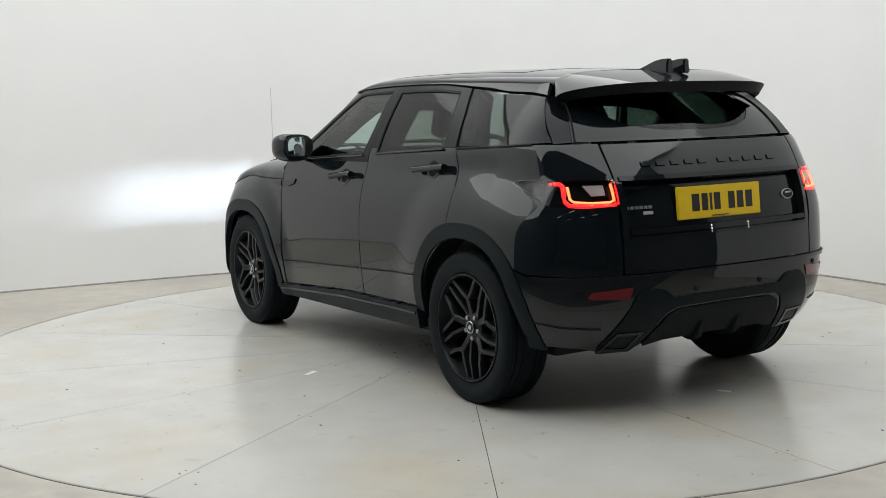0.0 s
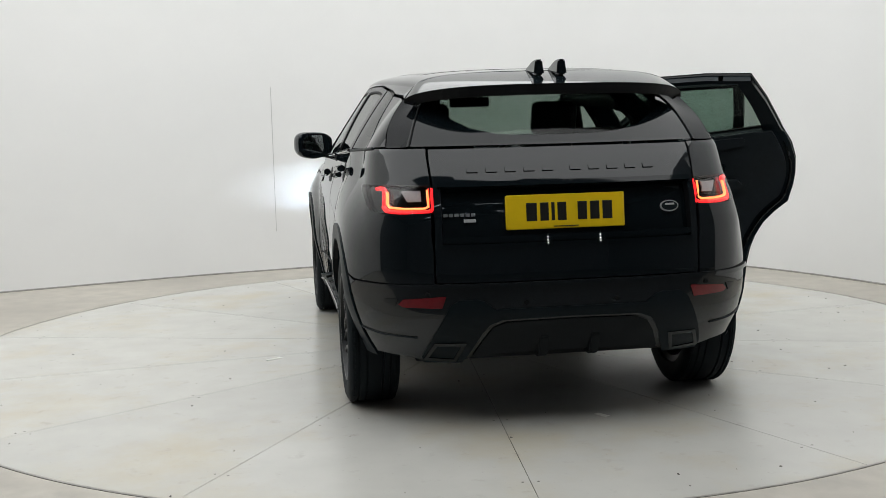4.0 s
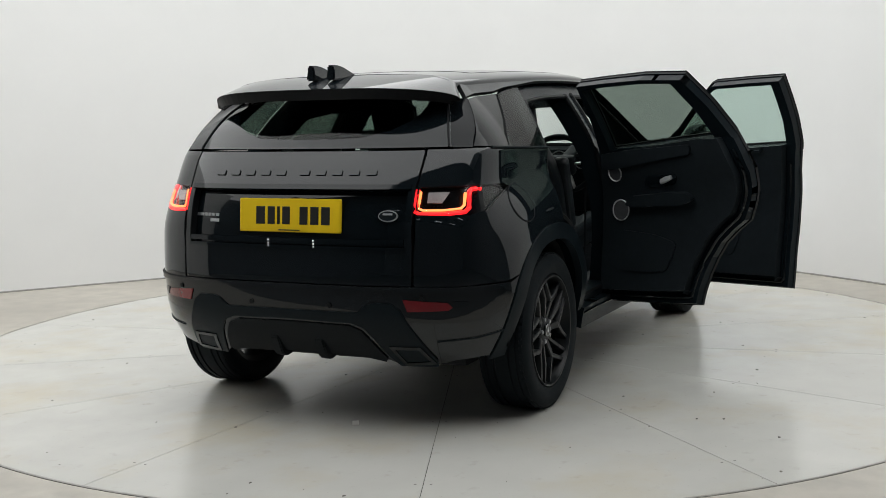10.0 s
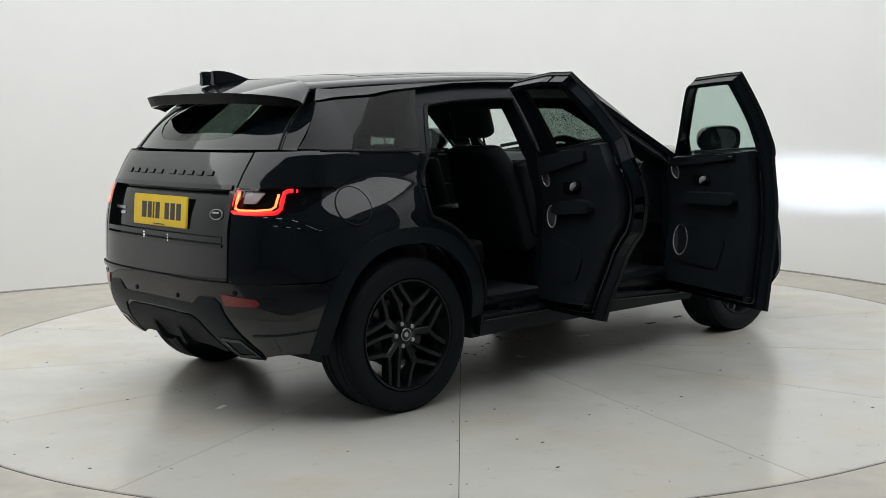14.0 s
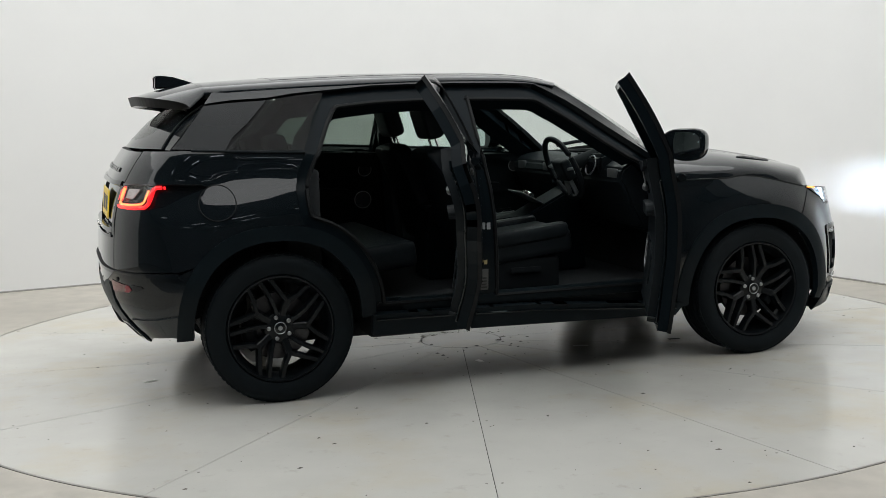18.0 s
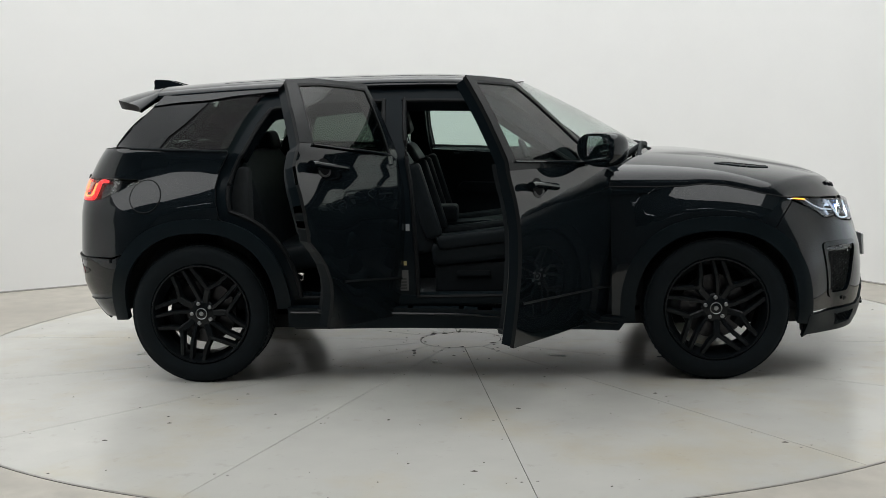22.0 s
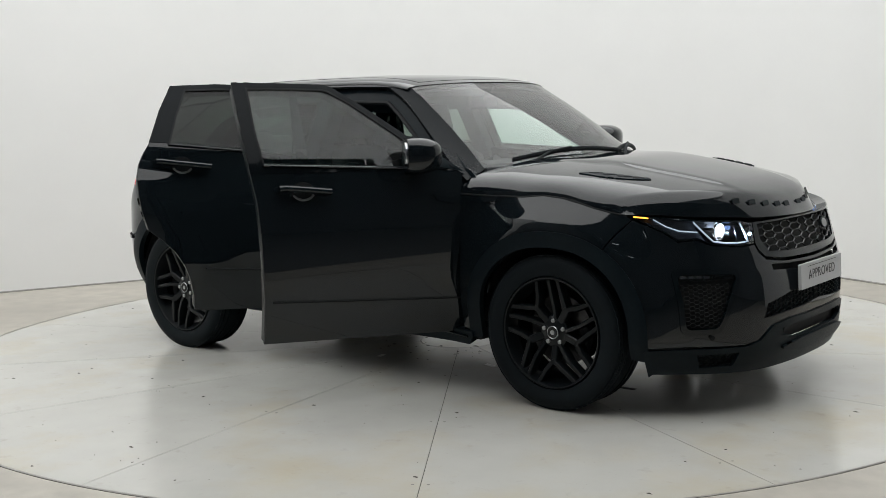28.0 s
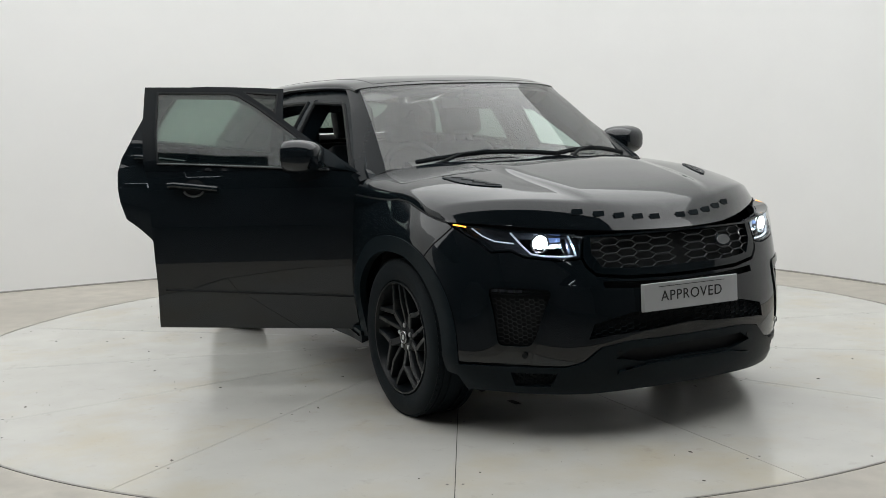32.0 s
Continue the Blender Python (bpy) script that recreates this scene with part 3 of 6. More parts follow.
def bodywork():
    # wings
    fender = SX((0.803, 0.268)) + SX(*HOOD_EDGE) + [(1.745, 0.90), (1.66, 0.83), (1.60, 0.765)] + arch(0, 0.072, 62, 188) + SX((0.86, 0.262))
    flanks("front_wing", fender, PAINT, thick=T)
    quarter = RY((0.585, 1.235)) + SX((-1.72, 1.235), (-1.5, 1.222), (-1.3, 1.212)) + SX(*DOOR_R) + arch(1, 0.072, 62, 142) + SX((-1.80, 0.665)) + RY((0.75, 0.66), (0.585, 0.66), (0.585, 0.8), (0.585, 1.0), (0.585, 1.12))
    lamp_hole = RY((0.594, 1.079), (0.594, 0.965), (0.70, 0.960)) + SX((-1.93, 0.959), (-1.85, 0.971), (-1.75, 1.018), (-1.63, 1.062), (-1.67, 1.075), (-1.80, 1.078), (-1.93, 1.079)) + RY((0.70, 1.079))
    flanks("rear_quarter_panel", quarter, PAINT, holes=[lamp_hole], thick=T, step=0.035)
    # bumpers
    rb = arch(1, 0.072, 142, 183, 14) + SX((-1.80, 0.336)) + RY((0.80, 0.338), (0.70, 0.325), (0.60, 0.30), (0.46, 0.295), (0.4, 0.33), (0.2, 0.34), (0, 0.34), (0, 0.5), (0, 0.652), (0.3, 0.652), (0.585, 0.652), (0.75, 0.652)) + SX((-1.80, 0.657))
    part("rear_bumper", sheet(shell, rb, both=True, thick=T), PAINT, car)
    fb = [(1.60, 0.765), (1.66, 0.83), (1.745, 0.90)] + LAMP_LOW + FY((0.465, 0.735), (0.43, 0.70), (0.30, 0.682), (0.0, 0.675)) + SLOT + MESH_LOW + FY((0, 0.42), (0.30, 0.42), (0.43, 0.40), (0.50, 0.34), (0.56, 0.325), (0.75, 0.33)) + SX((1.80, 0.335)) + arch(0, 0.072, 4, 62, 16)
    part("front_bumper", sheet(shell, fb, [FOG], both=True, thick=T, step=0.04), PAINT, car)
    # tailgate
    tg = RY((0.582, 0.665), (0.582, 0.9), (0.582, 1.1), (0.582, 1.232), (0.3, 1.232), (0, 1.232)) + RECESS + RY((0, 0.665), (0.3, 0.665))
    part("tailgate", sheet(shell, tg, both=True, thick=0.06), PAINT, car)
    # arch trims and sills
    for k in (0, 1):
        lo_, hi_ = (-8, 186) if k == 0 else (2, 183)
        lip = arch(k, 0.0, lo_, hi_, 48) + arch(k, 0.080, hi_, lo_, 48)
        flanks("arch_trim", lip, SATIN, "satin black wheel arch trim", thick=0.035, lift=0.006, step=0.04)
    sill = SX((0.845, 0.255), (0.875, 0.30), (0.875, 0.325), (0.0, 0.385), (-0.87, 0.40), (-0.87, 0.288))
    flanks("sill", sill, SATIN, "satin black sill", thick=0.05, lift=0.02)


bonnet_edge = curve([(0.74, 0.993), (1.0, 0.990), (1.16, 0.990), (1.27, 0.995), (1.38, 0.988), (1.47, 0.968), (1.56, 0.944), (1.8, 0.905), (2.16, 0.888)])
bonnet_top = curve([(0.74, 1.16), (0.95, 1.158), (1.14, 1.147), (1.36, 1.124), (1.52, 1.100), (1.68, 1.073), (1.84, 1.040), (1.96, 1.005), (2.06, 0.960), (2.15, 0.905)])


def hood_map(u, v):
    """u from the windscreen (0) to the nose (1), v from the middle (0) to the edge (1)."""
    u, v = np.asarray(u, float), np.asarray(v, float)
    a = v * np.pi / 2
    n = 2.45
    q = np.sin(np.clip(a, 0, np.pi / 2)) ** (2 / n)
    xf = 1.69 + 0.458 * (1 - q ** 2.6)
    xc = 1.10 - 0.30 * q ** 2
    x = xc + (xf - xc) * u
    zs, zt = bonnet_edge(x), bonnet_top(x)
    w = base_y(np.minimum(x, X0F), zs) + flare(x, zs, base_y(np.minimum(x, X0F), zs))
    w = np.where(x > X0F, w * (1 - np.clip((x - X0F) / (2.6 - X0F), 0, 1) ** 2.2), w)
    c = np.cos(np.clip(a, 0, np.pi / 2)) ** (2 / n)
    y = w * q
    z = zs + (zt - zs) * c
    z = z + 0.011 * step01((0.50 - 0.12 * u - y) / 0.07) * step01(u * 4) * step01((1 - u) * 4)
    lip = np.clip((u - 0.905) / 0.095, 0, 1.1) ** 2
    ze = np.interp(q, [0, 0.5, 0.6, 0.775, 0.91, 1], [0.872, 0.875, 0.882, 0.894, 0.911, 0.918])
    return x, -y, z + (ze - z) * lip


def roof_map(x, v):
    x, v = np.asarray(x, float), np.asarray(v, float)
    a = np.clip(v, 0, 1) * np.pi / 2
    n = 2.7
    fx = np.where(x > 0, x - x / 0.376 * 0.12 * np.sin(a) ** 2, x)
    y = rail_y(fx) * np.sin(a) ** (2 / n)
    zr = rail_z(fx)
    return fx, -y, zr + (roof_z(x) - zr) * np.cos(a) ** (2 / n)


def screen_map(q, t):
    """Windscreen: q from the middle to the right edge, t from the bottom to the top."""
    q, t = np.asarray(q, float), np.asarray(t, float)
    bx, by, bz = 1.10 - 0.27 * q ** 2, 0.745 * q, 1.128 - 0.028 * q ** 2
    ty = 0.618 * q
    sa = np.clip(np.abs(ty) / 0.648, 0, 1) ** 1.35
    tx, tz = 0.372 - 0.12 * sa ** 2, 1.494 + 0.046 * np.sqrt(1 - sa ** 2) ** 0.74
    b = 0.014 * np.sin(np.pi * np.clip(t, 0, 1))
    return bx + (tx - bx) * t + b * 0.5, -(by + (ty - by) * t), bz + (tz - bz) * t + b


def backlight_map(q, t):
    """Rear window: q from the middle to the right edge, t from the bottom to the top."""
    q, t = np.asarray(q, float), np.asarray(t, float)
    bx, by, bz = -1.945 + 0.13 * q ** 2, 0.66 * q, 1.238
    tx, ty, tz = -1.655 + 0.06 * q ** 2, 0.565 * q, 1.475 - 0.03 * q ** 2
    b = 0.02 * np.sin(np.pi * np.clip(t, 0, 1))
    return bx + (tx - bx) * t - b * 0.6, -(by + (ty - by) * t), bz + (tz - bz) * t + b


def ruled(a, b, k=16, thick=0.02):
    """A strip between two lines of equal length."""
    a, b = [Vector(p) for p in a], [Vector(p) for p in b]

    def f(u, v):
        n = len(a) - 1
        u = np.clip(np.asarray(u, float), 0, 1) * n
        i = np.clip(u.astype(int), 0, n - 1)
        w = (u - i)[:, None]
        A, B = np.array(a), np.array(b)
        pa, pb = A[i] * (1 - w) + A[i + 1] * w, B[i] * (1 - w) + B[i + 1] * w
        v = np.asarray(v, float)[:, None]
        return (pa * (1 - v) + pb * v).T
    return f


UNIT = [(0, 0), (1, 0), (1, 1), (0, 1)]


def upper():
    part("bonnet", sheet(hood_map, [(0, 0), (1, 0), (1, 1), (0, 1)], both=True, step=0.045, gap=0.0, thick=T, heart=(1.3, 0, 0.5)), PAINT, car)
    part("roof", sheet(roof_map, [(-1.62, 0), (0.376, 0), (0.376, 1), (-1.62, 1)], both=True, step=0.05, gap=0, thick=0.02), PAINT, car)
    part("windscreen", sheet(screen_map, UNIT, both=True, step=0.08, gap=0, thick=0.005), SCREENGLASS, car, "clear windscreen")
    part("rear_window", sheet(backlight_map, UNIT, both=True, step=0.08, gap=0, thick=0.005), TINT, car, "dark tinted rear window")
    for mi in (False, True):
        t = np.linspace(0, 1, 9)
        inner = np.array(screen_map(np.ones(9), t)).T
        xs = np.interp(t, [0, 0.3, 0.6, 0.82, 1], [0.825, 0.625, 0.425, 0.27, 0.13])
        zs = np.interp(xs, [0.10, 0.15, 0.32, 0.466, 0.717, 0.825], [1.528, 1.518, 1.420, 1.312, 1.132, 1.055])
        outer = np.stack([xs, -base_y(xs, zs), zs], 1)
        part("windscreen_pillar", sheet(ruled(inner, outer), UNIT, step=0.12, gap=0, thick=0.03, mirror=mi, heart=(0, 0, 1)), FRAME, car, "black windscreen pillar")
        ix = np.array(backlight_map(np.ones(9), t)).T
        xs = np.linspace(-1.795, -1.61, 9)
        zz = 1.236 + (1.447 - 1.236) * t
        ox = np.array(shell(np.array([ux(a_, b_) for a_, b_ in zip(xs, zz)]), zz)).T
        part("rear_pillar", sheet(ruled(ix, ox), UNIT, step=0.12, gap=0, thick=0.02, mirror=mi, heart=(0, 0, 1)), BLACKGLASS, car)
    # tailgate spoiler
    def spoiler_map(u, v):
        u, v = np.asarray(u, float), np.asarray(v, float)
        a = np.clip(v, 0, 1) * np.pi / 2
        x = -1.60 - (0.31 - 0.23 * np.sin(a) ** 3) * u
        y = (0.59 + 0.06 * u) * np.sin(a) ** (2 / 3.2)
        zr = 1.495 - 0.065 * u
        zt = 1.568 - 0.045 * u - 0.022 * u * u
        return x, -y, zr + (zt - zr) * np.cos(a) ** (2 / 2.7)
    part("roof_spoiler", sheet(spoiler_map, UNIT, both=True, step=0.06, gap=0, thick=0.05, heart=(-1.6, 0, 1.2)), PAINT, car)


bodywork()
upper()

# doors: outlines on the skin, hinge places and angles
SPLIT = [(-0.245, 0.335), (-0.242, 0.55), (-0.252, 0.80), (-0.265, 1.0), (-0.285, 1.12), (-0.302, 1.30), (-0.308, 1.525)]   # shut line between the doors
FRONT_DOOR = [(0.797, 0.305), (0.797, 0.6), (0.797, 0.99), (0.80, 1.075), (0.717, 1.124), (0.466, 1.305), (0.316, 1.412), (0.18, 1.500), (0.14, 1.514), (-0.10, 1.522)] + SPLIT[::-1]
REAR_DOOR = SPLIT + [(-0.50, 1.525), (-0.75, 1.52), (-1.00, 1.498), (-1.08, 1.37), (-1.153, 1.212)] + DOOR_R[1:]
FRONT_WINDOW = [(0.60, 1.132), (0.545, 1.195), (0.40, 1.302), (0.245, 1.412), (0.15, 1.466), (0.12, 1.474), (-0.10, 1.480), (-0.225, 1.482), (-0.222, 1.30), (-0.205, 1.178)]
REAR_WINDOW = [(-0.385, 1.190), (-0.375, 1.30), (-0.360, 1.478), (-0.50, 1.482), (-0.74, 1.478), (-0.915, 1.464), (-0.98, 1.34), (-1.025, 1.225)]


def skin(u, z, lift=0.0, mirror=False):
    """A point of the skin and its outward normal."""
    p = np.array([c for c in shell(np.array([u, u + 1e-3, u]), np.array([z, z, z + 1e-3]))]).T
    n = np.cross(p[1] - p[0], p[2] - p[0])
    n /= np.linalg.norm(n)
    if n @ (p[0] - np.array([p[0][0] * 0.7, 0, 0.75])) < 0:
        n = -n
    q = p[0] + n * lift
    f = np.array([1, -1, 1]) if mirror else np.ones(3)
    return Vector(q * f), Vector(n * f)


def strip(pts, r, lift, mirror, n=8, flat=1.0, step=0.02):
    """A bar that follows the skin along points (u, z)."""
    line = []
    for a, b in zip(pts, pts[1:]):
        k = max(1, int(math.hypot(b[0] - a[0], b[1] - a[1]) / step))
        line += [(a[0] + (b[0] - a[0]) * i / k, a[1] + (b[1] - a[1]) * i / k) for i in range(k)]
    line.append(pts[-1])
    return tube([skin(u, z, lift, mirror)[0] for u, z in line], r, n, flat)


def merge(*bms):
    out = bmesh.new()
    for b in bms:
        me = bpy.data.meshes.new("piece")
        b.to_mesh(me)
        b.free()
        out.from_mesh(me)
        bpy.data.meshes.remove(me)
    return out


def comb(poly, period, pitch, r, lift, mirrors, squash=0.5):
    """A mesh of stretched hexagons over an outline on the skin."""
    poly = np.array(poly)
    lo, hi = poly.min(0), poly.max(0)
    V, F = [], []
    rows = int((hi[1] - lo[1]) / pitch) + 2
    for mi in mirrors:
        for k in range(rows):
            z0 = lo[1] + k * pitch
            ph = (k % 2) * period / 2
            u = math.floor(lo[0] / period) * period - period
            pts = []
            while u < hi[0] + period:
                pts += [(u + ph, z0 + squash * pitch / 2), (u + ph + 0.36 * period, z0 + squash * pitch / 2), (u + ph + 0.5 * period, z0 - squash * pitch / 2), (u + ph + 0.86 * period, z0 - squash * pitch / 2)]
                u += period
            line = []
            for a, b in zip(pts, pts[1:]):
                line += [a, ((a[0] + b[0]) / 2, (a[1] + b[1]) / 2)]
            ok = inside(poly, np.array(line))
            for i in range(len(line) - 1):
                if ok[i] and ok[i + 1]:
                    (p, n1), (q, n2) = skin(*line[i], lift, mi), skin(*line[i + 1], lift, mi)
                    d = (q - p).normalized()
                    w = d.cross(n1) * r
                    j = len(V)
                    e = d * r * 0.6
                    V += [p - w - e, p + n1 * r * 1.3 - e, p + w - e, p - n1 * r * 3 - e, q - w + e, q + n2 * r * 1.3 + e, q + w + e, q - n2 * r * 3 + e]
                    F += [(j, j + 1, j + 5, j + 4), (j + 1, j + 2, j + 6, j + 5), (j + 2, j + 3, j + 7, j + 6), (j + 3, j, j + 4, j + 7)]
    bm = bmesh.new()
    vs = [bm.verts.new(v) for v in V]
    for f in F:
        bm.faces.new([vs[i] for i in f])
    bmesh.ops.recalc_face_normals(bm, faces=bm.faces)
    return bm


def plaque(name, poly, p, n, depth, material, parent, label="", lean=None):
    """A flat plate with an outline in its own plane, standing on a point with a normal."""
    z = Vector(n).normalized()
    x = Vector((0, 0, 1)).cross(z).normalized()
    y = z.cross(x)
    bm = bmesh.new()
    a = [bm.verts.new(Vector(p) + x * q[0] + y * q[1]) for q in poly]
    b = [bm.verts.new(Vector(p) + x * q[0] * 0.97 + y * q[1] * 0.97 + z * depth) for q in poly]
    bm.faces.new(a[::-1])
    bm.faces.new(b)
    for i in range(len(a)):
        j = (i + 1) % len(a)
        bm.faces.new((a[i], a[j], b[j], b[i]))
    bmesh.ops.recalc_face_normals(bm, faces=bm.faces)
    return part(name, bm, material, parent, label)


def oval(w, h, n=32):
    return [(w / 2 * math.cos(2 * math.pi * i / n), h / 2 * math.sin(2 * math.pi * i / n)) for i in range(n)]


def rect(w, h, r=0.0):
    p = [(-w / 2, -h / 2), (w / 2, -h / 2), (w / 2, h / 2), (-w / 2, h / 2)]
    return [tuple(q) for q in rounded(p, r)] if r else p


# ---- doors ----
def door(name, outline, window, hinge, swing, mirror, label, front):
    s = 1 if mirror else -1
    window = shrunk(window, -0.018)
    d = new(name)
    d.parent = car
    tagged(d, label)
    hx, hy = hinge[0], s * hinge[1]
    axis = Vector((hinge[2], -s * hinge[3], 1))
    d.matrix_basis = Matrix.Translation((hx, hy, 0.8)) @ Matrix.Rotation(-s * radians(swing), 4, axis)
    back = Matrix.Translation((-hx, -hy, -0.8))

    def put(nm, data, mat, lab=""):
        ob = part(nm, data, mat, d, lab)
        ob.data.transform(back)
        return ob

    k = dict(mirror=mirror)
    put("door_skin", sheet(shell, outline, [window], thick=T, **k), PAINT)
    put("window", sheet(shell, shrunk(window, -0.006), thick=0.004, lift=-0.004, gap=0, **k), CLEAR if front else TINT, "clear side window" if front else "dark privacy window")
    band = [tuple(q) for q in dense(outline, 0.03) if q[1] > (1.10 if front else 1.195)]
    put("window_frame", sheet(shell, band, [shrunk(window, -0.002)], thick=0.003, lift=0.0022, gap=0.001, step=0.04, **k), FRAME, "black window frame")
    # door frame between skin and trim, with its seal
    put("door_frame", sheet(shell, shrunk(outline, 0.007), [shrunk(window, 0.001)], thick=0.045, lift=-T - 0.001, gap=0, **k), JAMB, "black inner door frame")
    zb = 1.165 if front else 1.205
    low = [p for p in shrunk(rounded(outline, 0.03), 0.062) if p[1] < zb]
    low = np.array(low)
    put("door_trim", sheet(shell, low, thick=0.045, lift=-T - 0.052, gap=0, **k), LEATHER, "black leather door trim")
    bead = [tuple(q) for q in shrunk(rounded(outline, 0.06), 0.034)]
    under = [q[1] < (1.06 if front else 1.15) for q in bead]
    first = next(i for i in range(len(bead)) if under[i] and not under[i - 1])
    line = [bead[(first + i) % len(bead)] for i in range(len(bead))]
    line = line[:next((i for i in range(1, len(line)) if not under[(first + i) % len(bead)]), len(line))]
    put("edge_seal", strip(line, 0.0085, -T - 0.053, mirror, 8, step=0.05), GLOSS, "rubber seal along the door's edge")
    put("window_seal", sheet(shell, shrunk(window, -0.005), [shrunk(window, 0.007)], thick=0.012, lift=0.0015, gap=0, step=0.04, **k), SEALGAP, "black rubber window seal")
    if front:
        xf, xr = 0.08, -0.165
        zf, zr = 1.026, 1.046
    else:
        xf, xr = -0.84, -1.125
        zf, zr = 1.094, 1.112
    # outer handle: a bar over a flat black disc that draws the scoop's shade
    mid = ((xf + xr) / 2, (zf + zr) / 2)
    scoop = [(mid[0] + 0.055 * math.cos(a), mid[1] + 0.042 * math.sin(a)) for a in np.linspace(0, 2 * math.pi, 24, endpoint=False)]
    put("scoop_shade", sheet(shell, scoop, thick=0.002, lift=0.0015, gap=0, step=0.03, **k), SEALGAP, "flat black patch for the handle scoop's shade")
    # a grey crescent draws the highlight on the scoop's lower edge
    edge_pts = [(mid[0] + 0.052 * math.cos(a), mid[1] + 0.040 * math.sin(a)) for a in np.linspace(math.radians(205), math.radians(335), 14)]
    put("scoop_glint", strip(edge_pts, 0.0055, 0.002, mirror, 6), DULLGREY, "grey crescent for the handle scoop's highlight")
    bar = [(xf, zf), (xf - 0.03, zf + 0.003), (mid[0], mid[1] + 0.003), (xr + 0.03, zr + 0.002), (xr, zr)]
    w_ = sorted([tuple(q) for q in np.array(window)[np.array(window)[:, 1] < 1.245]])
    put("belt_strip", strip([(w_[0][0], w_[0][1] - 0.004), (w_[-1][0], w_[-1][1] - 0.004)], 0.0075, 0.003, mirror, 8, 0.8), GLOSS, "gloss black waist strip")
    put("door_handle", strip(bar, 0.0205, 0.032, mirror, 12, 0.8), GLOSS, "gloss black door handle")
    put("handle_foot", strip([(xf - 0.012, zf), (xf - 0.014, zf)], 0.012, 0.018, mirror), PAINT)
    # lower moulding line
    x0, x1 = (0.79, -0.20) if front else (-0.235, -0.86)
    put("door_moulding", strip([(x0, 0.482 - (x0 - 0.745) * 0.055), (x1, 0.482 - (x1 - 0.745) * 0.055)], 0.0055, 0.0005, mirror, 6), SEALGAP)
    # inside: speakers, lever, armrest, pocket

    def inner(x, z, depth):
        return skin(x, z, -T - 0.052 - 0.045 - depth, mirror)
    sp = ((0.60, 1.045, 0.042), (0.56, 0.62, 0.085)) if front else ((-0.435, 1.055, 0.042), (-0.445, 0.835, 0.054))
    for x, z, r in sp:
        p, n = inner(x, z, -0.004)
        put("speaker", merge(disc_at(p, -n, r, 0.010)), SPEAKER, "round door speaker")
        put("speaker_ring", ring_at(p, -n, r, 0.0035, 0.011), RING, "thin metal speaker ring")
    lx = 0.30 if front else -0.735
    p, n = inner(lx, 1.0, 0.012)
    q = inner(lx - 0.075, 1.022, 0.022)[0]
    put("inner_handle", tube([p, (p + q) / 2 - n * 0.006, q], [0.009, 0.010, 0.007], 8, 1.6), RING, "chrome inner door lever")
    x0, x1 = (-0.16, 0.66) if front else (-1.0, -0.37)
    base_ = -T - 0.052 - 0.045

    def pad(nm, pts, rise, mat, lab=""):
        put(nm, sheet(shell, rounded(pts, 0.03), thick=rise, lift=base_, gap=0, step=0.04, **k), mat, lab)
    pad("upper_trim", [(x1, 1.13), (x1 - 0.02, 1.07), (x0 + 0.3, 1.10), (x0 + 0.06, 1.12), (x0 + 0.06, 1.165), (x1 - 0.1, 1.155)], 0.016, LEATHER)
    pad("armrest", [(x1 - 0.16, 0.925), (x1 - 0.12, 0.86), (x1 - 0.2, 0.845), (x0 + 0.16, 0.865), (x0 + 0.09, 0.90), (x0 + 0.12, 0.945)], 0.036, LEATHER, "black leather armrest")
    pad("lever_bowl", [(lx + 0.10, 1.03), (lx + 0.12, 0.97), (lx - 0.08, 0.975), (lx - 0.10, 1.035)], 0.006, GLOSS)
    pad("door_pocket", [(x1 - 0.06, 0.73), (x1 - 0.09, 0.50), (x0 + 0.28, 0.50), (x0 + 0.22, 0.66), (x0 + 0.34, 0.70)], 0.008, LEATHER, "black plastic door pocket")
    if front:
        mirror_on(put, mirror)
        # side blade that runs on from the wing
        put("side_vent", sheet(shell, SX((0.795, 0.985), (0.66, 0.985), (0.60, 1.0), (0.62, 0.962), (0.70, 0.945), (0.795, 0.945)), thick=0.004, lift=0.006, step=0.03, **k), GLOSS, "gloss black side blade")
    return d


def disc_at(p, n, r, depth, seg=28):
    z = Vector(n).normalized()
    x = z.cross(Vector((0, 0, 1))).normalized()
    y = z.cross(x)
    bm = bmesh.new()
    rows = []
    for rr, h in ((r, 0), (r, depth * 0.6), (r * 0.9, depth), (0.001, depth)):
        rows.append([bm.verts.new(Vector(p) + x * rr * math.cos(2 * math.pi * i / seg) + y * rr * math.sin(2 * math.pi * i / seg) + z * h) for i in range(seg)])
    for a, b in zip(rows, rows[1:]):
        for i in range(seg):
            bm.faces.new((a[i], a[(i + 1) % seg], b[(i + 1) % seg], b[i]))
    bm.faces.new(rows[0])
    bmesh.ops.recalc_face_normals(bm, faces=bm.faces)
    return bm


def ring_at(p, n, r, w, depth, seg=32):
    z = Vector(n).normalized()
    x = z.cross(Vector((0, 0, 1))).normalized()
    y = z.cross(x)
    pts = [Vector(p) + z * depth + (x * math.cos(2 * math.pi * i / seg) + y * math.sin(2 * math.pi * i / seg)) * r for i in range(seg + 1)]
    return tube(pts, w, 6)


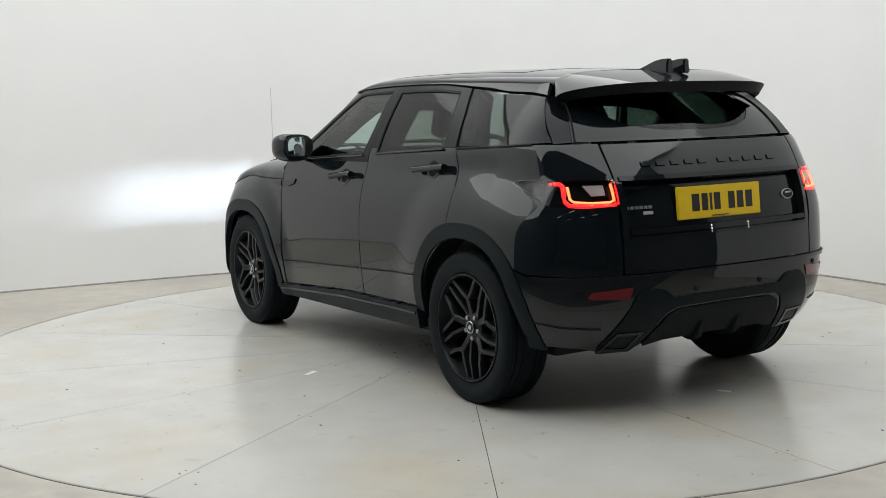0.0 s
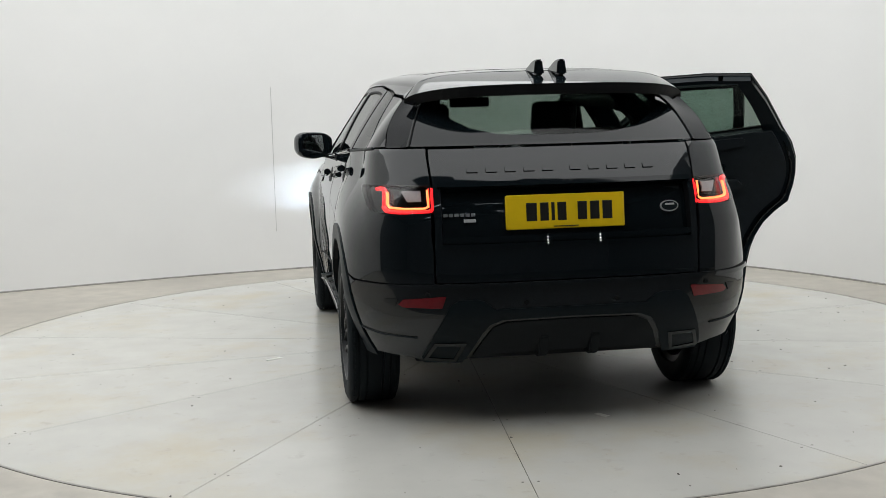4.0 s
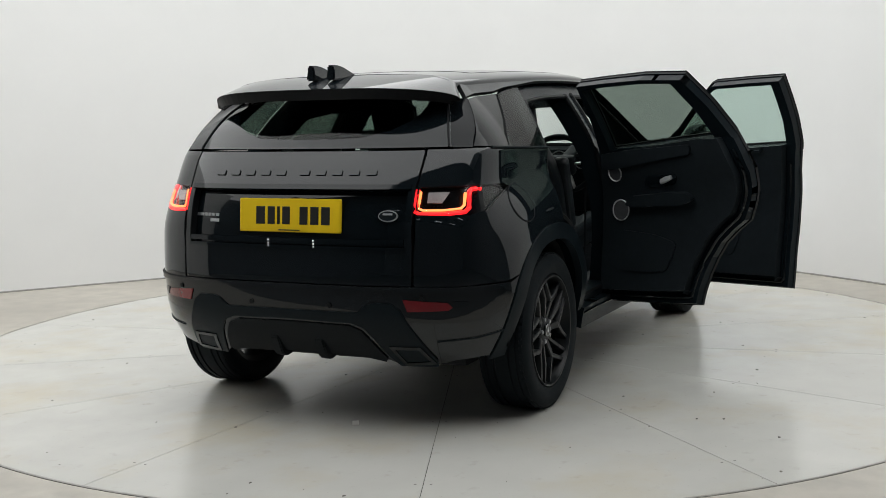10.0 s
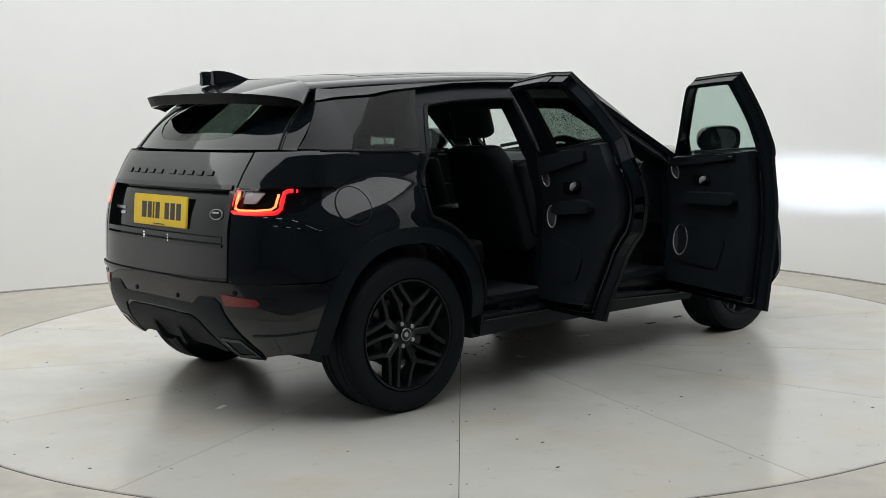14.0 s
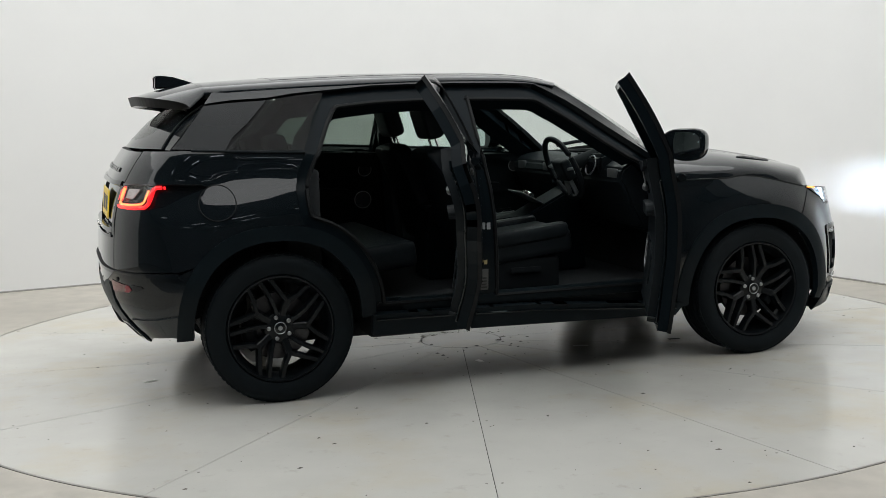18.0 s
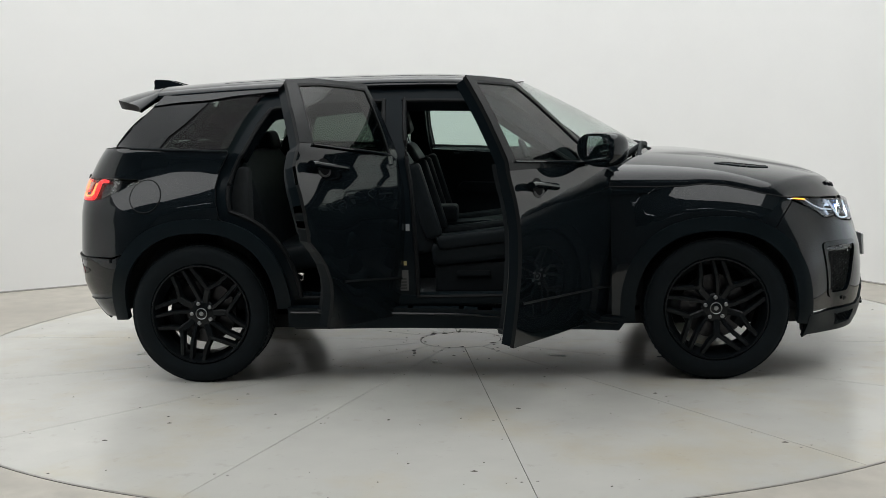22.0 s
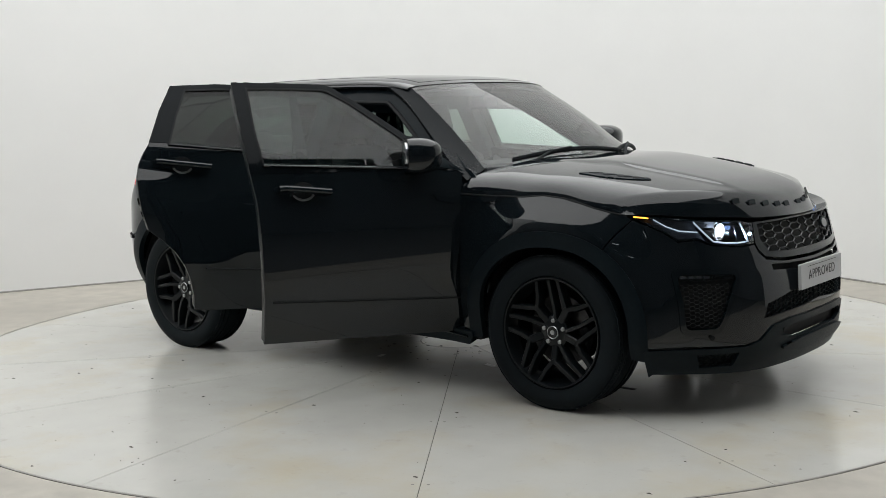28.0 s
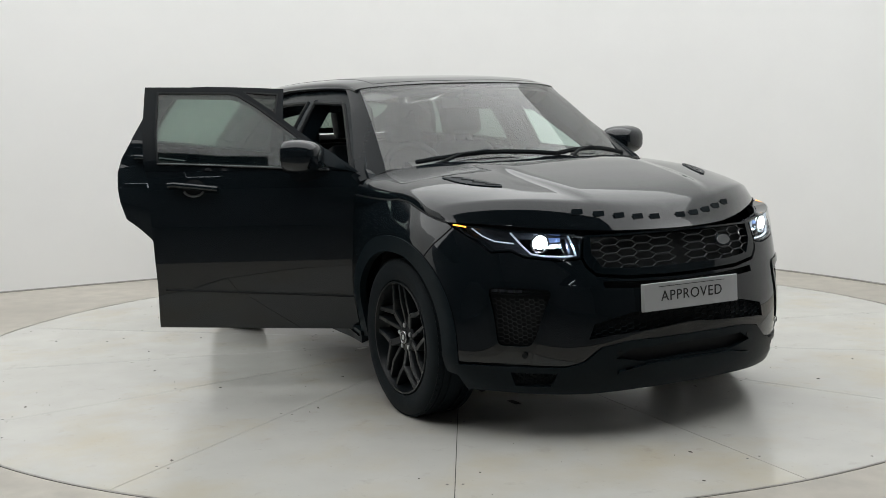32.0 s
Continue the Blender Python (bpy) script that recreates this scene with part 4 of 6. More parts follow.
def mirror_on(put, mirror):
    s = 1 if mirror else -1
    lean = Matrix.Translation((0.475, s, 0)) @ pose(0, 0, 0, 0, 0, s * 14) @ Matrix.Translation((-0.475, -s, 0))
    bm = bmesh.new()
    bmesh.ops.create_uvsphere(bm, u_segments=28, v_segments=18, radius=1)
    for v in bm.verts:
        x, y, z = v.co
        y2 = math.copysign(abs(y) ** 0.62, y) * 0.118
        z2 = math.copysign(abs(z) ** 0.7, z) * (0.074 + 0.010 * y)
        x2 = x * 0.122 if x > 0 else max(x, -0.42) * 0.122
        v.co = Vector((0.475 + x2, s * (0.968 + y2), 1.200 + z2 - (0.02 if z < 0 else 0) * (1 - abs(y))))
    bmesh.ops.transform(bm, matrix=lean, verts=bm.verts)
    put("mirror_housing", bm, PAINT, "gloss black mirror housing")
    poly = [(0.098 * math.copysign(abs(math.cos(a)) ** 0.72, math.cos(a)), 0.060 * math.copysign(abs(math.sin(a)) ** 0.72, math.sin(a))) for a in np.linspace(0, 2 * math.pi, 32, endpoint=False)]
    bm = bmesh.new()
    rows = []
    for k, x in ((0.001, 0), (0.35, 0), (0.7, 0), (1, 0), (1, 0.012)):
        rows.append([bm.verts.new((0.4185 + x + 0.4 * (p[0] ** 2 + p[1] ** 2) * k * k - 0.06 * p[0] * k, s * (0.968 + p[0] * 0.86 * k), 1.198 + p[1] * 0.95 * k)) for p in poly])
    for a, b in zip(rows, rows[1:]):
        for i in range(len(a)):
            bm.faces.new((a[i], a[i - 1], b[i - 1], b[i]))
    bmesh.ops.recalc_face_normals(bm, faces=bm.faces)
    bmesh.ops.transform(bm, matrix=lean, verts=bm.verts)
    put("mirror_glass", bm, MIRROR, "mirror glass")
    put("mirror_foot", tube([(0.53, s * 0.85, 1.118), (0.51, s * 0.89, 1.124), (0.48, s * 0.95, 1.135)], [0.03, 0.024, 0.026], 10, 0.6), SATIN)
    put("mirror_corner", sheet(shell, [(0.775, 1.098), (0.61, 1.132), (0.565, 1.235), (0.62, 1.205), (0.70, 1.15)], thick=0.006, lift=0.003, mirror=mirror, step=0.04, gap=0), SATIN)


for mi in (False, True):
    lab = "closed" if mi else "open"
    door("front_door", SX(*FRONT_DOOR), SX(*FRONT_WINDOW), (0.769, 0.869, 0.031, 0.030), 0 if mi else 63.1, mi, lab + " glossy black front door", True)
    rd = SX(*REAR_DOOR, *DOOR_ARCH, (-0.80, 0.334))
    door("rear_door", rd, SX(*REAR_WINDOW), (-0.289, 0.881, 0.015, 0.080), 0 if mi else 66.3, mi, lab + " glossy black rear door", False)


# ---- side glass, pillars, jambs ----
def sides():
    q1 = SX((-1.163, 1.216), (-1.09, 1.375), (-1.012, 1.500), (-1.16, 1.487), (-1.29, 1.466), (-1.41, 1.345), (-1.53, 1.226))
    q2 = SX((-1.54, 1.226), (-1.42, 1.347), (-1.30, 1.466), (-1.45, 1.46), (-1.61, 1.446), (-1.70, 1.345), (-1.79, 1.24))
    band = [(0.17, 1.518), (0.09, 1.524), (-0.10, 1.530), (-0.305, 1.532), (-0.50, 1.532), (-0.75, 1.528), (-1.00, 1.508), (-1.16, 1.496), (-1.30, 1.476), (-1.45, 1.469), (ux(-1.61, 1.452), 1.452)]
    top = [(x, float(rail_z(x)) + 0.012) for x in (-1.62, -1.45, -1.2, -0.9, -0.6, -0.3, -0.05, 0.10, 0.20)]
    for mi in (False, True):
        joint = SX((-1.56, 1.226), (-1.44, 1.347), (-1.32, 1.470), (-1.27, 1.470), (-1.39, 1.345), (-1.51, 1.226))
        part("pillar_backing", sheet(shell, joint, thick=0.004, lift=-0.010, mirror=mi, gap=0), SEALGAP, car)
        part("quarter_window", sheet(shell, q1, thick=0.005, mirror=mi), QUARTER, car, "dark privacy quarter window")
        part("rear_side_panel", sheet(shell, q2, thick=0.008, mirror=mi), BLACKGLASS, car, "gloss black rear pillar panel")
        part("roof_rail", sheet(shell, band + top, thick=0.02, mirror=mi, gap=0.001), PAINT, car)
        part("belt_trim", strip(SX((-1.165, 1.208), (-1.5, 1.222), (-1.70, 1.232)), 0.006, 0.003, mi, 6), SATIN, car)
        hole1 = shrunk(rounded(SX(*FRONT_DOOR), 0.05), 0.055)
        hole1[:, 1] = np.maximum(hole1[:, 1], 0.43)
        rd = SX(*REAR_DOOR) + arch(1, 0.076, 62, 4, 16) + SX((-0.872, 0.338), (-0.80, 0.334))
        hole2 = shrunk(rounded(rd, 0.05), 0.055)
        hole2[:, 1] = np.maximum(hole2[:, 1], 0.43)
        edge_pts = SX((0.86, 0.30), (0.86, 1.07), (0.62, 1.26), (0.40, 1.40), (0.25, 1.495), (0.05, 1.535), (-0.3, 1.548), (-0.7, 1.548), (-1.0, 1.53), (-1.20, 1.30), (-1.26, 1.1), (-1.26, 0.86)) + arch(1, 0.04, 75, 5, 12) + SX((-0.80, 0.30))
        part("door_jamb", sheet(shell, edge_pts, [hole1, hole2], thick=0.10, lift=-0.035, mirror=mi, gap=0, step=0.06), JAMB, car, "gloss black door jambs and centre pillar")
        for h in (hole1, hole2):
            part("door_seal", strip([tuple(p) for p in h] + [tuple(h[0])], 0.012, -0.036, mi, 6, step=0.06), SEALGAP, car, "black rubber door seal")
        if not mi:
            ring = [(ux(-1.60 + 0.085 * math.cos(a), 1.0), 0.985 + 0.083 * math.sin(a)) for a in np.linspace(0, 2 * math.pi, 37)]
            part("fuel_flap", sheet(shell, [(ux(-1.60 + 0.082 * math.cos(a), 1.0), 0.985 + 0.08 * math.sin(a)) for a in np.linspace(0, 2 * math.pi, 36, endpoint=False)], thick=0.004, lift=0.0025, step=0.03, gap=0), PAINT, car)
            part("flap_shut_line", strip(ring, 0.0028, 0.001, mi, 6), SEALGAP, car)
        part("sill_strip", strip(SX((0.84, 0.300), (0.0, 0.352), (-0.85, 0.372)), 0.007, 0.022, mi, 6), GLOSS, car, "gloss strip along the sill")
        s = 1 if mi else -1
        part("sill_plate", boxed((-0.70, min(s * 0.77, s * 0.878), 0.39), (0.76, max(s * 0.77, s * 0.878), 0.446), 0.012), SATIN, car, "satin black sill tread plate")
        # a black bar stands in for the shade in the bonnet's shut line
        part("bonnet_shut_line", strip(SX(*HOOD_EDGE), 0.0045, -0.001, mi, 6), SEALGAP, car)
        part("wing_vent", sheet(shell, SX((0.805, 0.985), (0.95, 0.982), (1.06, 0.972), (0.98, 0.952), (0.805, 0.943)), thick=0.004, lift=0.006, step=0.03, mirror=mi), GLOSS, car, "gloss black wing vent")
        if not mi:
            p, n = skin(-0.27, 0.52, -0.033, mi)
            plaque("tyre_label", rect(0.07, 0.11), p, n, 0.002, PILLARTAG, car, "grey information label on the pillar")
            for u_, z_, w_, h_, mat in ((-0.232, 0.80, 0.02, 0.035, RING), (-0.25, 0.61, 0.016, 0.022, AMBERTAG)):
                p3, n3 = skin(u_, z_, -0.034, mi)
                plaque("pillar_tag", rect(w_, h_), p3, n3, 0.002, mat, car, "small pale tag on the pillar")
            for k in range(6):
                p2 = p + Vector((0, 0, -0.04 + 0.016 * k))
                plaque("label_bar", rect(0.05, 0.007), p2 + n * 0.001, n, 0.0022, BLACKINK, car)


sides()


# ---- wheels ----
def wheel(x, y, z):
    s = 1 if y > 0 else -1
    w = new("wheel")
    w.parent = car
    spin = {(True, True): 20, (True, False): 38, (False, True): 5, (False, False): -17}[(x > 0, y > 0)]
    w.matrix_basis = pose(x, y, z, 0, 0, 0 if s > 0 else 180) @ pose(0, 0, 0, 0, spin, 0)
    side = [(0.262, 0.104), (0.268, 0.112), (0.285, 0.117), (0.31, 0.121), (0.332, 0.119), (0.348, 0.111), (0.357, 0.1)]
    tread = []
    for y0 in (0.09, 0.055, 0.018):
        tread += [(0.3625, y0 + 0.012 if y0 > 0.08 else y0 + 0.013), (0.364, y0 - 0.012), (0.356, y0 - 0.0125), (0.356, y0 - 0.0205)]
    tread = tread[:-2]
    prof_ = side + tread + [(r, -h) for r, h in reversed(tread)] + [(r, -h) for r, h in reversed(side)]
    part("tyre", lathe(prof_, 96, "y", True), RUBBER, w, "black road tyre with grooved tread")
    # tread blocks on the shoulders
    bm = bmesh.new()
    for i in range(72):
        a = 2 * math.pi * i / 72
        for sg in (1, -1):
            m = Matrix.Rotation(a, 4, "Y") @ Matrix.Translation((0.3605, sg * 0.0985, 0)) @ Matrix.Rotation(radians(sg * 28), 4, "Z")
            box(bm, (-0.006, -0.010, -0.0105), (0.0022, 0.004, 0.0105), 0, m)
    tagged(part("tread", bm, RUBBER, w), kind="stuff")
    part("rim", lathe([(0.262, 0.108), (0.258, 0.115), (0.252, 0.114), (0.246, 0.10), (0.240, 0.07), (0.222, 0.05), (0.215, -0.02), (0.235, -0.09), (0.262, -0.10)], 72, "y", True), ALLOY, w, "black alloy rim")
    # five pairs of forked spokes
    for k in range(5):
        a0 = 2 * math.pi * k / 5
        bm = bmesh.new()
        d_ = math.radians
        legs = (([(0.050, 0), (0.10, d_(1)), (0.140, 0)], 0.017), ([(0.135, 0), (0.18, -d_(13)), (0.249, -d_(19))], 0.0115),
                ([(0.135, 0), (0.175, d_(15)), (0.249, d_(27))], 0.0115), ([(0.055, d_(24)), (0.10, d_(29)), (0.16, d_(33)), (0.249, d_(38))], 0.0105))
        for leg, wd in legs:
            pts = [(r * math.sin(a0 + a), 0.100 - 0.022 * max(0, (0.15 - r) / 0.1), r * math.cos(a0 + a)) for r, a in leg]
            for p, q in zip(pts, pts[1:]):
                p, q = Vector(p), Vector(q)
                d = (q - p).normalized()
                t = Vector((d.z, 0, -d.x)).normalized() * wd
                up = Vector((0, 1, 0))
                e = d * wd * 0.4
                low_ = up * -0.045
                ring = [[p - e - t * 1.2 + low_, p - e - t - up * 0.005, p - e - t * 0.7, p - e + t * 0.7, p - e + t - up * 0.005, p - e + t * 1.2 + low_]]
                ring.append([v + (q - p) + 2 * e for v in ring[0]])
                r0, r1 = [[bm.verts.new(v) for v in rg] for rg in ring]
                for i in range(6):
                    bm.faces.new((r0[i], r0[(i + 1) % 6], r1[(i + 1) % 6], r1[i]))
                bm.faces.new(r0[::-1]), bm.faces.new(r1)
        bmesh.ops.recalc_face_normals(bm, faces=bm.faces)
        part("spoke", bm, ALLOY, w)
    part("hub", lathe([(0.001, 0.082), (0.062, 0.080), (0.074, 0.072), (0.082, 0.05), (0.085, -0.03), (0.001, -0.03)], 40), ALLOY, w)
    part("centre_cap", lathe([(0.001, 0.093), (0.026, 0.092), (0.031, 0.086), (0.031, 0.078)], 32), GLOSS, w, "black centre cap")
    part("cap_ring", lathe([(0.026, 0.0925), (0.0285, 0.0945), (0.031, 0.0915), (0.0285, 0.090)], 32, "y", True), GREYMET, w, "silver cap ring")
    part("cap_badge", lathe([(0.001, 0.0945), (0.011, 0.0942), (0.012, 0.092)], 20), GREYMET, w)
    for k in range(5):
        a = 2 * math.pi * (k + 0.5) / 5
        c, sn = 0.054 * math.sin(a), 0.054 * math.cos(a)
        bm = lathe([(0.001, 0.089), (0.008, 0.0885), (0.0105, 0.086), (0.0105, 0.07)], 12)
        bmesh.ops.translate(bm, verts=bm.verts, vec=(c, 0, sn))
        part("wheel_nut", bm, GREYMET, w, "steel wheel nut")
    part("brake_disc", lathe([(0.165, 0.012), (0.165, -0.012), (0.06, -0.012), (0.06, 0.012)], 48, "y", True), STEEL, w, "worn steel brake disc")
    bm = bmesh.new()
    m = Matrix.Rotation(radians((100 if x > 0 else -100) * s - spin), 4, "Y")
    arc = [[], []]
    for i, a in enumerate(np.linspace(-30, 30, 9)):
        c, sn = math.cos(radians(a)), math.sin(radians(a))
        sec = [(0.108, -0.04), (0.108, 0.036), (0.125, 0.05), (0.165, 0.05), (0.18, 0.03), (0.18, -0.04)]
        arc.append([bm.verts.new(m @ Vector((r * sn, h, r * c))) for r, h in sec])
    arc = arc[2:]
    for a, b in zip(arc, arc[1:]):
        for i in range(6):
            bm.faces.new((a[i], a[(i + 1) % 6], b[(i + 1) % 6], b[i]))
    bm.faces.new(arc[0]), bm.faces.new(arc[-1])
    bmesh.ops.recalc_face_normals(bm, faces=bm.faces)
    part("brake_caliper", bm, PLASTIC, w, "dark brake caliper")
    return w


for cx, cz in HUBS:
    for y in (0.832, -0.832):
        wheel(cx, y * (1 if cx > 0 else 0.98), 0.364)


# ---- underbody ----
def underbody():
    part("floor_pan", boxed((-1.62, -0.62, 0.23), (1.85, 0.62, 0.31), 0.02), DARK, car)
    part("floor_side", boxed((-0.86, -0.84, 0.26), (0.86, 0.84, 0.40), 0.02), DARK, car)
    for cx, cz in HUBS:
        for s in (1, -1):
            n = 28
            bm = bmesh.new()
            rows = []
            for y in (0.50, 0.70, 0.88):
                r = 0.452
                rows.append([bm.verts.new((cx + r * math.cos(radians(a)) * 0.93, s * y, cz + 0.012 + r * 0.985 * math.sin(radians(a)))) for a in np.linspace(0, 180, n)])
            for a, b in zip(rows, rows[1:]):
                for i in range(n - 1):
                    bm.faces.new((a[i], a[i + 1], b[i + 1], b[i]))
            bm.faces.new(rows[0])
            bmesh.ops.solidify(bm, geom=bm.faces[:], thickness=0.006)
            bmesh.ops.recalc_face_normals(bm, faces=bm.faces)
            part("wheel_arch_liner", bm, DARK, car, "black felt wheel arch liner")
            part("axle", lathe([(0.03, 0.0), (0.03, 0.75 * s)], 12), DARK, car).location = (cx, 0, cz)
    iron = shader("dull_underbody_steel", (0.12, 0.12, 0.118), 0.45, metal=0.7, var=0.3, scale=25)
    part("exhaust_box", lathe([(0.02, -0.42), (0.075, -0.40), (0.085, -0.36), (0.085, 0.36), (0.075, 0.40), (0.02, 0.42)], 28), iron, car, "dull steel exhaust box").location = (-1.74, 0, 0.375)
    for s in (1, -1):
        part("tail_pipe", tube([(-1.76, s * 0.40, 0.365), (-1.86, s * 0.48, 0.355), (-1.95, s * 0.535, 0.355)], 0.028, 12), iron, car)
        part("suspension_arm", tube([(-1.33, s * 0.70, 0.30), (-1.36, s * 0.45, 0.27), (-1.30, s * 0.15, 0.29)], [0.022, 0.028, 0.022], 10), iron, car)
        part("damper", tube([(-1.40, s * 0.62, 0.28), (-1.42, s * 0.56, 0.62)], 0.028, 12), iron, car)
        part("air_deflector", prism([(1.785, 0.27), (1.79, 0.205), (1.80, 0.20), (1.845, 0.225), (1.87, 0.27)], s * 0.78 - 0.05, s * 0.78 + 0.05, 0.008), PLASTIC, car)


underbody()


# ---- rear end ----
def rear_end():
    for mi in (False, True):
        lamp = new("tail_lamp")
        lamp.parent = car
        tagged(lamp, "glowing red tail lamp in a dark housing")
        o = RY((0.576, 1.082), (0.576, 0.962), (0.70, 0.957)) + SX((-1.93, 0.956), (-1.85, 0.968), (-1.75, 1.015), (-1.62, 1.062), (-1.66, 1.078), (-1.80, 1.081), (-1.93, 1.082)) + RY((0.70, 1.082))
        part("housing", sheet(shell, o, thick=0.008, lift=-0.026, step=0.03, mirror=mi), BLACKGLASS, lamp)
        red = RY((0.588, 1.070), (0.588, 0.980), (0.604, 0.970), (0.70, 0.969)) + SX((-1.935, 0.974), (-1.915, 0.990), (-1.885, 1.058), (-1.872, 1.066), (-1.85, 1.067))
        part("light_guide", strip(red, 0.0115, -0.010, mi, 8, 0.8), GLOWRED, lamp, "glowing red light strip")
        hot = RY((0.602, 1.062), (0.602, 0.992), (0.62, 0.984), (0.70, 0.983)) + SX((-1.945, 0.988), (-1.93, 1.0), (-1.905, 1.052))
        part("inner_light_guide", strip(hot, 0.0072, -0.005, mi, 6, 0.7), GLOWHOT, lamp, "bright orange-red light strip")
        part("stop_light", strip(SX((-1.838, 1.064), (-1.832, 1.064)), 0.0095, -0.008, mi, 8, 0.8), GLOWRED, lamp)
        rl = RY((0.632, 1.060), (0.632, 1.016), (0.690, 1.014), (0.712, 1.060))
        part("reversing_light", sheet(shell, rl, thick=0.006, lift=-0.012, step=0.02, mirror=mi, gap=0), CLEARLAMP, lamp, "clear reversing light")
        part("lens", sheet(shell, shrunk(o, 0.004), thick=0.003, lift=0.003, step=0.04, mirror=mi, gap=0), LENS, lamp, "clear outer lens")
        refl = RY((0.535, 0.615), (0.72, 0.60), (0.74, 0.575), (0.72, 0.56), (0.555, 0.556))
        part("reflector", sheet(shell, refl, thick=0.004, lift=0.004, step=0.03, mirror=mi), RED, car, "dark red reflector")
        tip = RY((0.73, 0.605), (0.79, 0.600), (0.80, 0.585), (0.75, 0.562))
        part("reflector_tip", sheet(shell, tip, thick=0.003, lift=0.003, step=0.03, mirror=mi), GLOSS, car)
        # exhaust trim: a frame with a dark mouth
        ex = RY((0.450, 0.402), (0.585, 0.404), (0.625, 0.318), (0.485, 0.305))
        part("exhaust_trim", sheet(shell, ex, [shrunk(ex, 0.014)], thick=0.05, lift=0.010, step=0.02, mirror=mi, gap=0), GLOSS, car, "gloss black exhaust trim")
        part("exhaust_mouth", sheet(shell, shrunk(ex, 0.012), thick=0.01, lift=-0.02, step=0.03, mirror=mi, gap=0), DARK, car)
        for y in (0.20, 0.62):
            p, n = skin(ur(y, 0.575 if y < 0.5 else 0.62), 0.575 if y < 0.5 else 0.62, 0.002, mi)
            part("parking_sensor", disc_at(p, n, 0.011, 0.003, 16), SEALGAP, car)
    # bumper lower insert, step line and diffuser
    ins = RY((0, 0.553), (0.33, 0.553), (0.375, 0.588), (0.41, 0.598), (0.49, 0.596), (0.53, 0.57), (0.58, 0.47), (0.635, 0.335), (0.625, 0.298), (0.455, 0.293), (0.425, 0.35), (0.39, 0.43), (0.355, 0.48), (0.30, 0.50), (0, 0.505))
    part("bumper_insert", sheet(shell, ins, thick=0.012, lift=0.006, step=0.04, both=True), SATIN, car, "satin black bumper insert")
    dif = RY((0, 0.50), (0.29, 0.495), (0.345, 0.472), (0.38, 0.42), (0.42, 0.335), (0.40, 0.312), (0.3, 0.335), (0, 0.34))
    part("diffuser", sheet(shell, dif, thick=0.012, lift=0.005, step=0.04, both=True, gap=0.004), PLASTIC, car, "dark plastic diffuser")
    step_ = RY((0, 0.663), (0.3, 0.663), (0.6, 0.663), (0.75, 0.66)) + SX((-1.80, 0.66), (-1.80, 0.64)) + RY((0.75, 0.642), (0.6, 0.648), (0.3, 0.648), (0, 0.648))
    part("bumper_step", sheet(shell, step_, thick=0.03, lift=0.011, step=0.04, both=True, gap=0), PAINT, car)
    for mi in (False, True):
        part("bumper_crease", strip(RY((0.66, 0.425), (0.80, 0.435)) + SX((-1.80, 0.455)), 0.004, 0.001, mi, 6), SATIN, car)
        for y in (0.115,):
            fin = [(0.0, 0.0), (-0.10, -0.015), (-0.112, -0.05), (-0.075, -0.135), (-0.03, -0.15), (0.02, -0.14)]
            s = 1 if mi else -1
            poly = [(-1.965 + q[0], 0.46 + q[1]) for q in fin]
            bm = prism(poly, s * y - 0.022, s * y + 0.022, 0.006)
            part("diffuser_fin", bm, PLASTIC, car)
    # tailgate recess with plinth, strip, plate, badge and lettering blocks
    rec = RY((0.55, 1.075), (0.55, 0.93), (0.55, 0.818), (0.3, 0.818), (0, 0.818), (0, 0.93), (0, 1.075), (0.3, 1.075))
    part("tailgate_panel", sheet(shell, rec, thick=0.01, lift=-0.035, both=True, gap=0), GLOSS, car, "gloss black tailgate recess panel")
    part("tailgate_strip", sheet(shell, RY((0.56, 1.088), (0.56, 1.068), (0.3, 1.068), (0, 1.068), (0, 1.088), (0.3, 1.088)), thick=0.03, lift=0.008, both=True, gap=0, step=0.03), GLOSS, car, "gloss black handle strip")
    part("tailgate_lip", sheet(shell, RY((0.55, 0.830), (0.55, 0.817), (0.3, 0.817), (0, 0.817), (0, 0.830), (0.3, 0.830)), thick=0.03, lift=0.006, both=True, gap=0, step=0.03), GLOSS, car)
    part("plate_lamp_bar", sheet(shell, RY((0.546, 0.862), (0.546, 0.84), (0.3, 0.84), (0, 0.84), (0, 0.862), (0.3, 0.862)), thick=0.02, lift=0.0, both=True, gap=0, step=0.03), GLOSS, car)
    for y, z in ((0.102, 0.852), (0.101, 0.838), (0.100, 0.826), (-0.128, 0.852), (-0.129, 0.838), (-0.130, 0.826)):
        p, n = skin(ur(y, z), z, 0.004, y > 0)
        part("plate_lamp", disc_at(p, n, 0.0028, 0.002, 10), shader("small_white_lamp", (0.8, 0.8, 0.8), 0.3, emit=(1, 0.97, 0.9), emit_strength=2.5), car)
    tilt = Vector((-0.995, 0, 0.10)).normalized()
    p = Vector((-2.064, 0.013, 0.955))
    plate = plaque("number_plate", rect(0.525, 0.148, 0.008), p, tilt, 0.006, YELLOW, car, "yellow rear plate with black character bars")
    up = Vector((0.10, 0, 0.995)).normalized()
    x = 0.175
    for k, wd in enumerate((0.052, 0.042, 0.016, 0.044, 0.046, 0.046, 0.048)):
        if k == 4:
            x -= 0.036
        plaque("character_bar", rect(wd * 0.9, 0.078), p + tilt * 0.0062 + Vector((0, x - wd / 2, 0)), tilt, 0.001, BLACKINK, plate)
        x -= wd + 0.009
    plaque("maker_bar", rect(0.11, 0.005), p + tilt * 0.0062 - up * 0.064, tilt, 0.001, BLACKINK, plate)
    p, n = skin(ur(0.465, 0.965), 0.965, -0.034)
